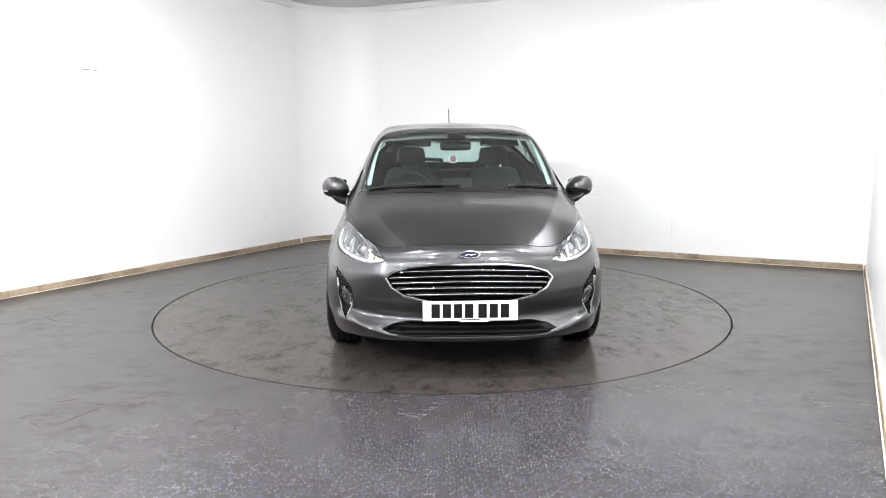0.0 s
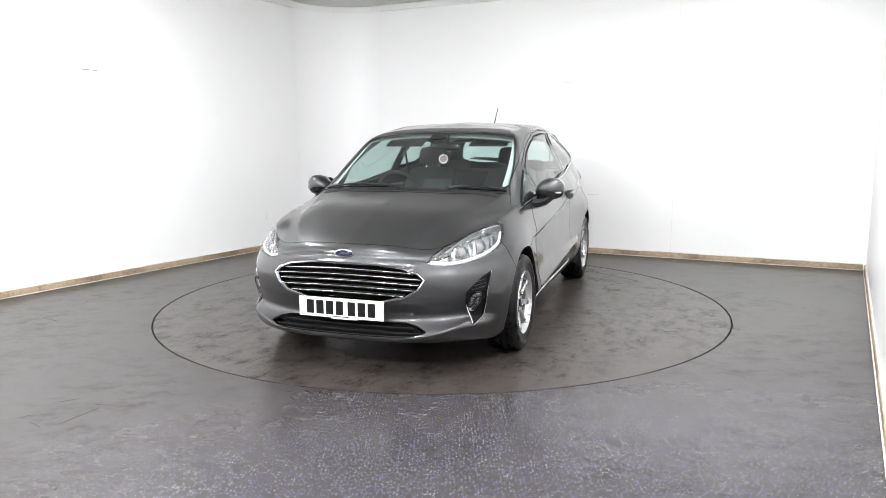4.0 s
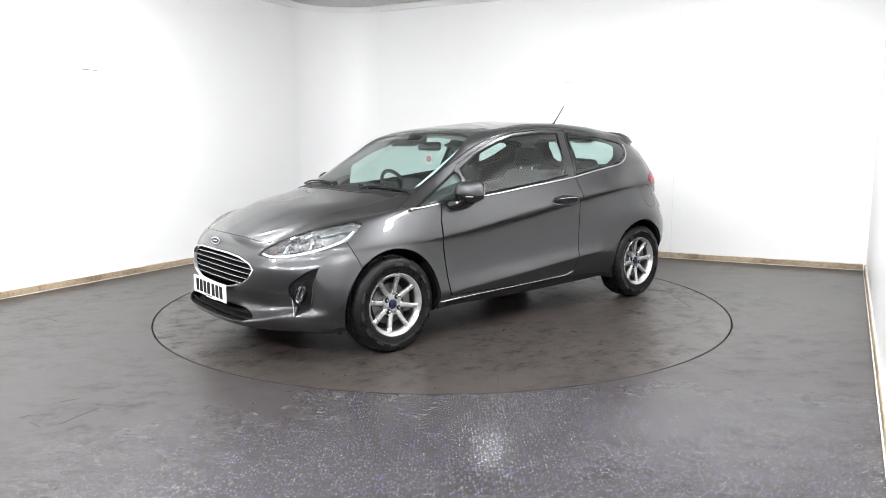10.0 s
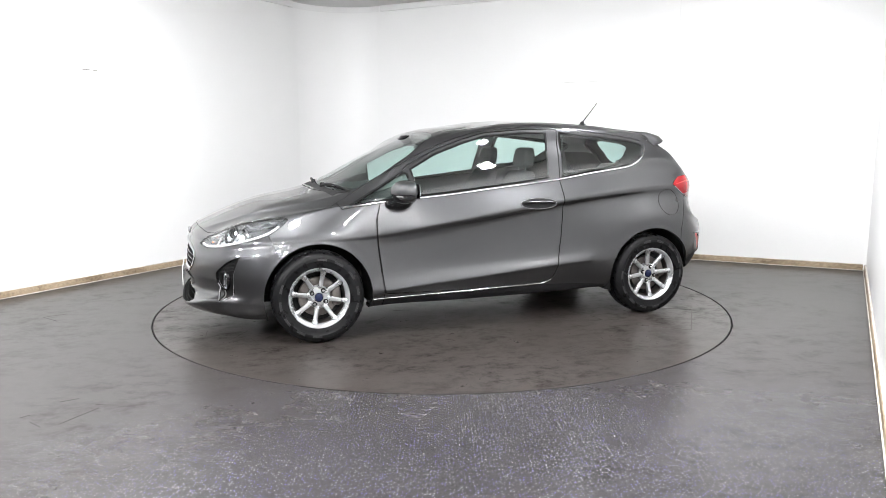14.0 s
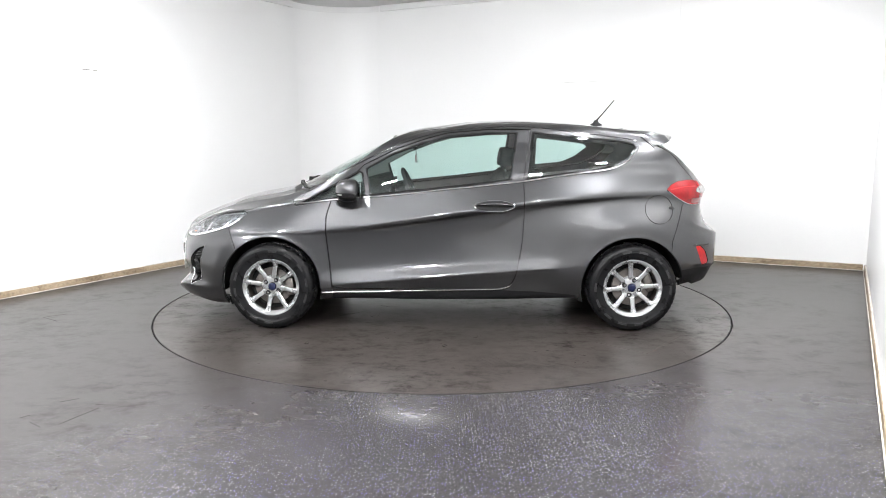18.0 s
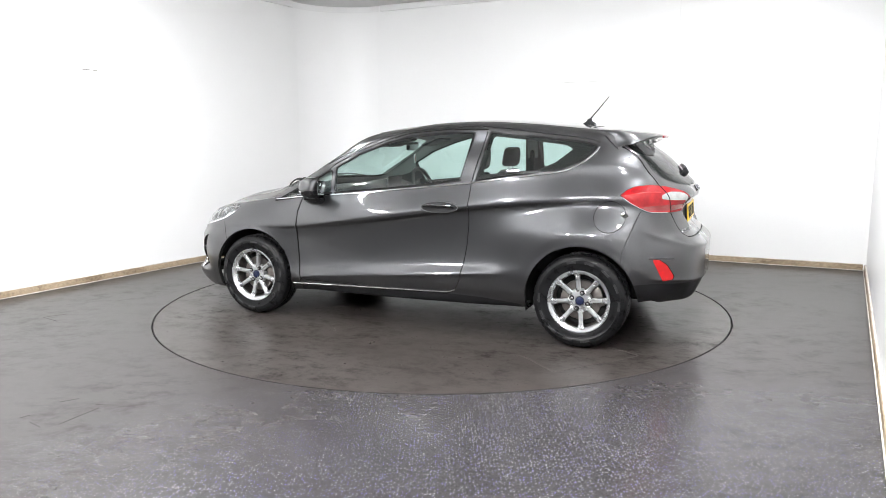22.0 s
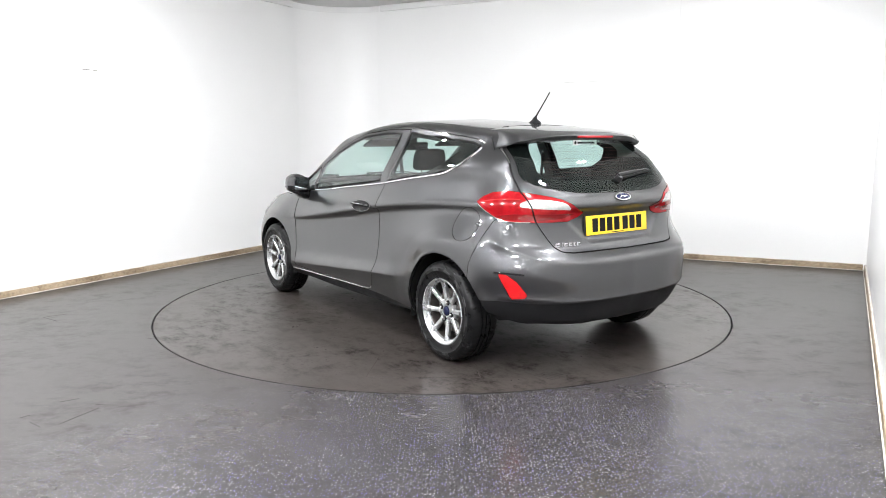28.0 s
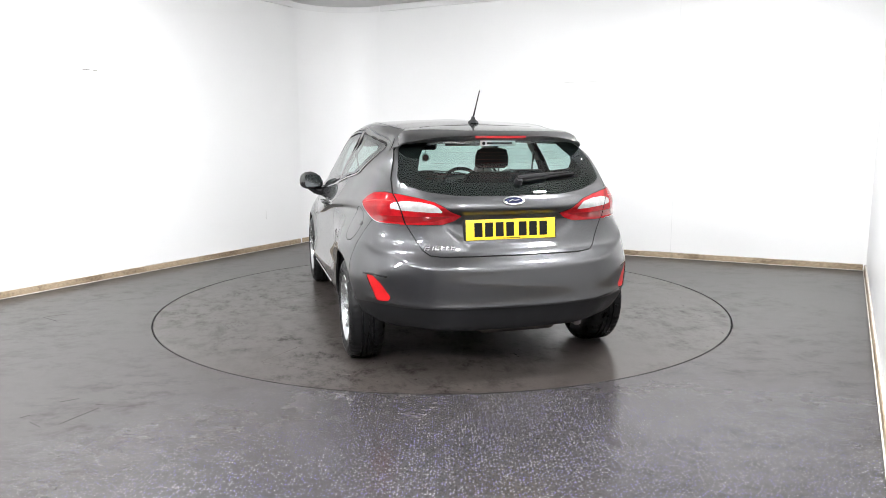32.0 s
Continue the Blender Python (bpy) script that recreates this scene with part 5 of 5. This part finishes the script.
    for k in range(6):
        w = (.024, .006, .020, .018, .014, .020)[k]
        x = (.474, .442, .422, .392, .366, .338)[k]
        p, n = on_body("tail", x, .733)
        q = facing(p, n)
        part("script_bar", slab([(-w / 2 - .005, -.011), (-w / 2 + .001, -.011), (-w / 2 + .007, .011), (-w / 2 + .001, .011)], .004, q, .0008), BAR, GATE, "chrome script bar")
        if w > .01:
            part("script_bar", slab([(-w / 2 - .002, .004), (w / 2, .004), (w / 2 + .002, .009), (-w / 2, .009)], .0035, q, .0008), BAR, GATE, "chrome script bar")
            part("script_bar", slab([(-w / 2 - .005, -.010), (w / 2 - .003, -.010), (w / 2 - .001, -.006), (-w / 2 - .003, -.006)], .0035, q, .0008), BAR, GATE, "chrome script bar")
    # rear wiper
    p, n = on_body("tail", -.06, 1.075)
    piv = part("wiper_pivot", lathe([(0, .03), (.018, .028), (.022, .015), (.024, -.01)], 20, "z"), TRIM, GATE)
    piv.data.transform(facing(p, n))
    pts = [on_body("tail", y, 1.082 + .01 * k) for k, y in enumerate((-.05, -.14, -.25, -.38))]
    part("rear_wiper_arm", tube([q + nn * .021 for q, nn in pts], [.016, .016, .011, .005], 8), TRIM, GATE)
    pts = [on_body("tail", y, 1.075 + .012 * k) for k, y in enumerate((-.10, -.2, -.3, -.42))]
    part("rear_wiper_blade", tube([q + nn * .010 for q, nn in pts], .006, 6), RUBBER, GATE)
    # heating lines and stickers on the rear window
    for k in range(10):
        z = 1.105 + .0195 * k
        half = .45 - .012 * k
        trim("heating_line", [c for y in np.linspace(-half, half, 9) for c in (y, z)], "tail", .0007, .0004, DULLRED, GATE, dense=False, lift=-.003, sink=.0002)
    p, n = on_body("tail", -.02, 1.29)
    m = facing(p - n * .003, n)
    st = part("window_sticker", slab([(-.11, -.016), (.11, -.016), (.11, .016), (-.11, .016)], .001, m), PLATE_W, GATE, "white window sticker")
    part("sticker_bar", slab([(-.07, -.006), (.09, -.006), (.09, .006), (-.07, .006)], .0016, m), INK, st)
    part("sticker_dot", slab(ellipse(.010, .010, 16), .0016, m @ Matrix.Translation((-.088, 0, 0))), INK, st)
    # bumper crease over each reflector: its shade put in as a black strip
    for side in (1, -1):
        trim("vent_slot", [.86, .592, .95, .592, 1.10, .585], "rear", .010, .001, GLOSSBLACK, TAIL, side)


build_tail()


def build_sides():
    for side, door in zip((1, -1), DOORS):
        # handle in a dished recess
        p, n = on_body("side", -.302, .866, side)
        m = facing(p, n)
        rim = slab(ellipse(.1365, .0405), .0025, m, .001)
        part("handle_rim", rim, BAR, door, "thin chrome rim round the handle")
        part("handle_dish", slab(ellipse(.134, .0385), .0035, m), TRIM, door, "dark handle recess")
        grip = tube([m @ Vector((x, .004, z)) for x, z in ((-.118, .004), (-.094, .022), (-.04, .031), (.04, .031), (.094, .022), (.118, .004))], [.010, .013, .014, .014, .013, .010], 10, squash=(1, .7))
        h = part("door_handle", grip, GLOSSBLACK, door, "dark pull handle")
        part("handle_strip", tube([m @ Vector((x, .004, z)) for x, z in ((-.09, .033), (-.04, .043), (.04, .043), (.09, .033))], .003, 6), CHROME, h, "chrome strip")
        # mirror
        base = on_body("side", .70, .905, side)[0]
        q = lambda x, y, z: Vector((x, side * y, z))
        arm = bmesh.new()
        rings = []
        for (x, y, z), (a, b) in (((.71, base.y * side - .01, .885), (.085, .04)), ((.70, .82, .885), (.08, .038)), ((.69, .87, .90), (.07, .036)), ((.68, .91, .93), (.065, .032))):
            rings.append([arm.verts.new(q(x + a * math.cos(t), y, z + b * math.sin(t))) for t in np.linspace(0, 2 * math.pi, 16, endpoint=False)])
        for a, b in zip(rings, rings[1:]):
            for i in range(16):
                arm.faces.new((a[i], a[(i + 1) % 16], b[(i + 1) % 16], b[i]))
        bmesh.ops.recalc_face_normals(arm, faces=arm.faces)
        mir = part("wing_mirror", arm, GLOSSBLACK, door, "wing mirror with grey cap and black foot")
        cap = bmesh.new()
        rings = []
        for y, sx, sz, cx, cz in ((.792, .030, .020, .668, .952), (.81, .060, .043, .675, .962), (.845, .084, .066, .682, .972), (.89, .090, .075, .682, .977), (.935, .080, .070, .674, .977), (.966, .058, .054, .664, .975), (.980, .034, .034, .655, .973), (.985, .012, .012, .650, .972)):
            rings.append([cap.verts.new(q(min(cx + sx * math.copysign(abs(math.cos(t)) ** .9, math.cos(t)), 2) if math.cos(t) > 0 else cx - .85 * sx * abs(math.cos(t)) ** .4, y, cz + sz * math.copysign(abs(math.sin(t)) ** .88, math.sin(t)))) for t in np.linspace(0, 2 * math.pi, 28, endpoint=False)])
        for a, b in zip(rings, rings[1:]):
            for i in range(28):
                cap.faces.new((a[i], a[(i + 1) % 28], b[(i + 1) % 28], b[i]))
        cap.faces.new(rings[0]), cap.faces.new(rings[-1])
        bmesh.ops.recalc_face_normals(cap, faces=cap.faces)
        low = cap.copy()
        for shellpart, up in ((cap, True), (low, False)):
            bmesh.ops.bisect_plane(shellpart, geom=shellpart.verts[:] + shellpart.edges[:] + shellpart.faces[:], plane_co=(0, 0, .964), plane_no=(0, 0, 1), clear_inner=up, clear_outer=not up)
        part("mirror_cap", cap, PAINT, mir, "grey painted mirror cap", angle=60)
        part("mirror_lower_shell", low, GLOSSBLACK, mir, "black lower mirror shell", angle=60)
        part("mirror_glass", slab([(x * .064, y * .050) for x, y in smooth_line([-1, -.8, -.6, -1, .8, -.9, 1, 0, .8, .9, -.7, 1, -1, .7], 4)], .004, facing(q(.6005, .878, .978), Vector((-1, -.12 * side, 0)).normalized())), MIRROR, mir, "mirror glass")
        part("turn_repeater", tube([q(.745, .86, .955), q(.752, .90, .953), q(.742, .94, .952), q(.712, .968, .951)], .006, 8), FROSTED, mir, "clear side indicator")
        # roof edge moulding
        trim("roof_moulding", [c for x in np.linspace(.30, -1.22, 22) for c in (x, .515 - .05 * max(0, (-x - .8) / .45) ** 2)], "top", .012, .002, GLOSSBLACK, car, side, dense=False, sink=.004)
        trim("drip_seal", [1.0, .955, .83, 1.055, .62, 1.162, .40, 1.265, .18, 1.338, .02, 1.374, -.27, 1.396, -.55, 1.397, -.93, 1.352, -1.2, 1.318, -1.30, 1.295], "side", .008, .001, GLOSSBLACK, car, side)
    p, n = on_body("side", -1.503, .846)
    part("finger_notch", slab(ellipse(.020, .011, 20), .002, facing(p, n), .0005), GLOSSBLACK, car, "dark finger notch beside the fuel flap")
    # aerial
    p, n = on_body("top", -1.11, 0)
    foot = lathe([(0, .04), (.010, .037), (.014, .02), (.03, .006), (.034, -.004)], 20, "z")
    for v in foot.verts:
        v.co.x *= 1.5
    a = part("aerial", foot, TRIM, car, "short black roof aerial")
    a.data.transform(Matrix.Translation(p))
    part("aerial_rod", tube([p + Vector((0, 0, .03)), p + Vector((-.06, 0, .10)), p + Vector((-.135, 0, .19))], [.006, .004, .0035], 8), TRIM, a)
    # wipers and cowl
    for y0, y1, x1 in ((-.02, -.62, .045), (.30, .66, .075)):
        pts = []
        for k in np.linspace(0, 1, 7):
            y = y0 + (y1 - y0) * k
            x = 1.135 - .12 * abs(y) ** 2 - x1 * k
            p, n = on_body("top", x, y)
            pts.append((p, n))
        w = part("windscreen_wiper", tube([p + n * (.012 + .012 * math.sin(k * .5)) for k, (p, n) in enumerate(pts)], [.009] * 3 + [.006] * 4, 8), TRIM, car, "black windscreen wiper")
        part("wiper_blade", tube([p + n * .006 + Vector((-.012, 0, 0)) for p, n in pts[1:]], .006, 6), RUBBER, w)
        lump = lathe([(0, .03), (.014, .028), (.018, -.01)], 16, "z")
        part("wiper_pivot", lump, TRIM, w).data.transform(Matrix.Translation(pts[0][0]))
    trim("cowl_panel", [c for y in np.linspace(-.62, .62, 21) for c in (1.155 - .20 * abs(y) ** 2.2, y)], "top", .05, .003, TRIM, car, dense=False, label="black cowl panel under the windscreen")


build_sides()


def padded(sections, steps=16, power=.6):
    """An upholstered form: rounded cross-sections (centre, half width, half depth) stacked along a line."""
    bm = bmesh.new()
    rings = []
    for (x, y, z), hw, hd in sections:
        rings.append([bm.verts.new((x + hd * math.copysign(abs(math.sin(t)) ** power, math.sin(t)), y + hw * math.copysign(abs(math.cos(t)) ** power, math.cos(t)), z)) for t in np.linspace(0, 2 * math.pi, steps, endpoint=False)])
    for a, b in zip(rings, rings[1:]):
        for i in range(steps):
            bm.faces.new((a[i], a[(i + 1) % steps], b[(i + 1) % steps], b[i]))
    bm.faces.new(rings[0]), bm.faces.new(rings[-1])
    bmesh.ops.recalc_face_normals(bm, faces=bm.faces)
    return bm


def build_cabin():
    for y in (.36, -.36):
        s = part("front_seat", padded([((-.21, y, .62), .20, .06), ((-.23, y, .66), .25, .075), ((-.28, y, .80), .245, .07), ((-.34, y, .95), .235, .06), ((-.39, y, 1.05), .20, .05), ((-.40, y, 1.075), .15, .035)], 24), CLOTH, car, "black cloth front seat")
        part("cushion", boxed((.52, .5, .16), (.03, y, .56), (0, -6, 0), .05, 3), CLOTH, s)
        part("headrest", padded([((-.40, y, 1.10), .10, .035), ((-.405, y, 1.12), .125, .05), ((-.415, y, 1.19), .125, .05), ((-.42, y, 1.235), .11, .045), ((-.422, y, 1.25), .07, .03)], 20), CLOTH, s)
        for d in (-.06, .06):
            part("headrest_post", tube([(-.395, y + d, 1.05), (-.405, y + d, 1.13)], .006, 6), CHROME, s)
    bench = part("rear_bench", boxed((.14, 1.18, .56), (-1.07, 0, .74), (0, -14, 0), .05, 3), CLOTH, car, "black cloth rear bench")
    part("cushion", boxed((.45, 1.2, .15), (-.82, 0, .5), (0, -5, 0), .05, 3), CLOTH, bench)
    for y in (.36, -.36):
        part("headrest", padded([((-1.13, y, 1.0), .10, .035), ((-1.135, y, 1.02), .125, .045), ((-1.15, y, 1.09), .12, .045), ((-1.155, y, 1.12), .08, .03)], 20), CLOTH, bench)
    part("parcel_shelf", boxed((.46, 1.1, .025), (-1.42, 0, 1.0), bevel=.008), CABIN, car)
    # dashboard
    prof = [(1.02, .945), (.85, .965), (.62, .945), (.50, .90), (.46, .83), (.47, .72), (.55, .60), (1.0, .60)]
    bm = bmesh.new()
    rings = []
    for y in np.linspace(-.68, .68, 19):
        hump = .045 * math.exp(-((y + .37) / .17) ** 2)
        rings.append([bm.verts.new((x + (.09 * (abs(y) / .68) ** 3 if x < .8 else -.10 * (abs(y) / .68) ** 3), y, z + (hump if .4 < x < .7 and z > .85 else 0))) for x, z in prof])
    for a, b in zip(rings, rings[1:]):
        for i in range(8):
            bm.faces.new((a[i], a[(i + 1) % 8], b[(i + 1) % 8], b[i]))
    bm.faces.new(rings[0]), bm.faces.new(rings[-1])
    bmesh.ops.recalc_face_normals(bm, faces=bm.faces)
    dash = part("dashboard", bm, CABIN, car, "black dashboard", angle=40)
    part("touch_screen", boxed((.02, .23, .14), (.475, 0, .955), (0, -12, 0), .006), CABIN, dash)
    part("centre_console", boxed((.55, .2, .3), (.2, 0, .50), bevel=.04), CABIN, car)
    m = pose(.36, -.36, .905, 0, -66, 0)
    ring = tube([(.178 * math.cos(a), .178 * math.sin(a), 0) for a in np.linspace(0, 2 * math.pi, 40, endpoint=False)], .015, 10, closed=True)
    ring.transform(m)
    wheel = part("steering_wheel", ring, CABIN, car, "black steering wheel")
    hub = slab([(.10 * x, .085 * y) for x, y in smooth_line([-.6, -.9, .6, -.9, .9, .2, .6, .7, -.6, .7, -.9, .2], 4)], .05, m @ Matrix.Translation((0, 0, -.04)), .012)
    part("airbag_pad", hub, CABIN, wheel)
    for a in (90, 270, 180):
        c, sn = math.cos(radians(a)), math.sin(radians(a))
        t = tube([(.06 * c, .06 * sn, -.02), (.17 * c, .17 * sn, 0)], .016, 8)
        t.transform(m)
        part("wheel_spoke", t, SATIN if a != 180 else CABIN, wheel)
    part("steering_column", tube([(.40, -.36, .89), (.58, -.36, .82)], .045, 12), CABIN, car)
    for side in (1, -1):
        visor = boxed((.15, .30, .018), (.24, .34 * side, 1.292), (0, 20, 0), .007, 3)
        part("sun_visor", visor, CABIN, car, "dark folded sun visor")
    # mirror, sensor pod and a hanging disc
    pod = part("sensor_pod", padded([((.40, 0, 1.285), .05, .05), ((.42, 0, 1.32), .075, .06), ((.40, 0, 1.345), .07, .06)], 16), GLOSSBLACK, car, "black sensor pod behind the windscreen")
    mir = part("rear_view_mirror", boxed((.03, .24, .065), (.30, 0, 1.262), (0, -8, 6), .02, 3), GLOSSBLACK, car, "interior rear-view mirror")
    part("mirror_stalk", tube([(.31, 0, 1.27), (.38, 0, 1.30)], .01, 8), GLOSSBLACK, mir)
    disc = part("air_freshener", lathe([(0, .003), (.036, .003), (.036, -.003), (0, -.003)], 28, "x"), PLATE_W, car, "round red and white hanging air freshener")
    disc.matrix_basis = pose(.29, -.02, 1.165, 0, 0, 14)
    part("red_face", lathe([(0, .0045), (.026, .0045), (.026, -.0045), (0, -.0045)], 28, "x"), PINKRED, disc)
    part("cord", tube([(0, 0, .036), (0, 0, .075)], .0015, 5), INK, disc)
    for side in (1, -1):
        part("seat_belt", tube([(-.50, side * .66, 1.22), (-.50, side * .62, .9), (-.46, side * .55, .6)], .02, 6, squash=(1, .15)), CABIN, car)
        part("belt_guide", boxed((.03, .02, .05), (-.50, side * .66, 1.22), bevel=.006), SATIN, car)


build_cabin()


def motions():
    times = [2 * k for k in range(17)]
    walk(turntable, [(t, spin(t)) for t in times])
    walk(car, [(t, spin(t) @ pose(*CAR_OFFSET, 0)) for t in times])


motions()
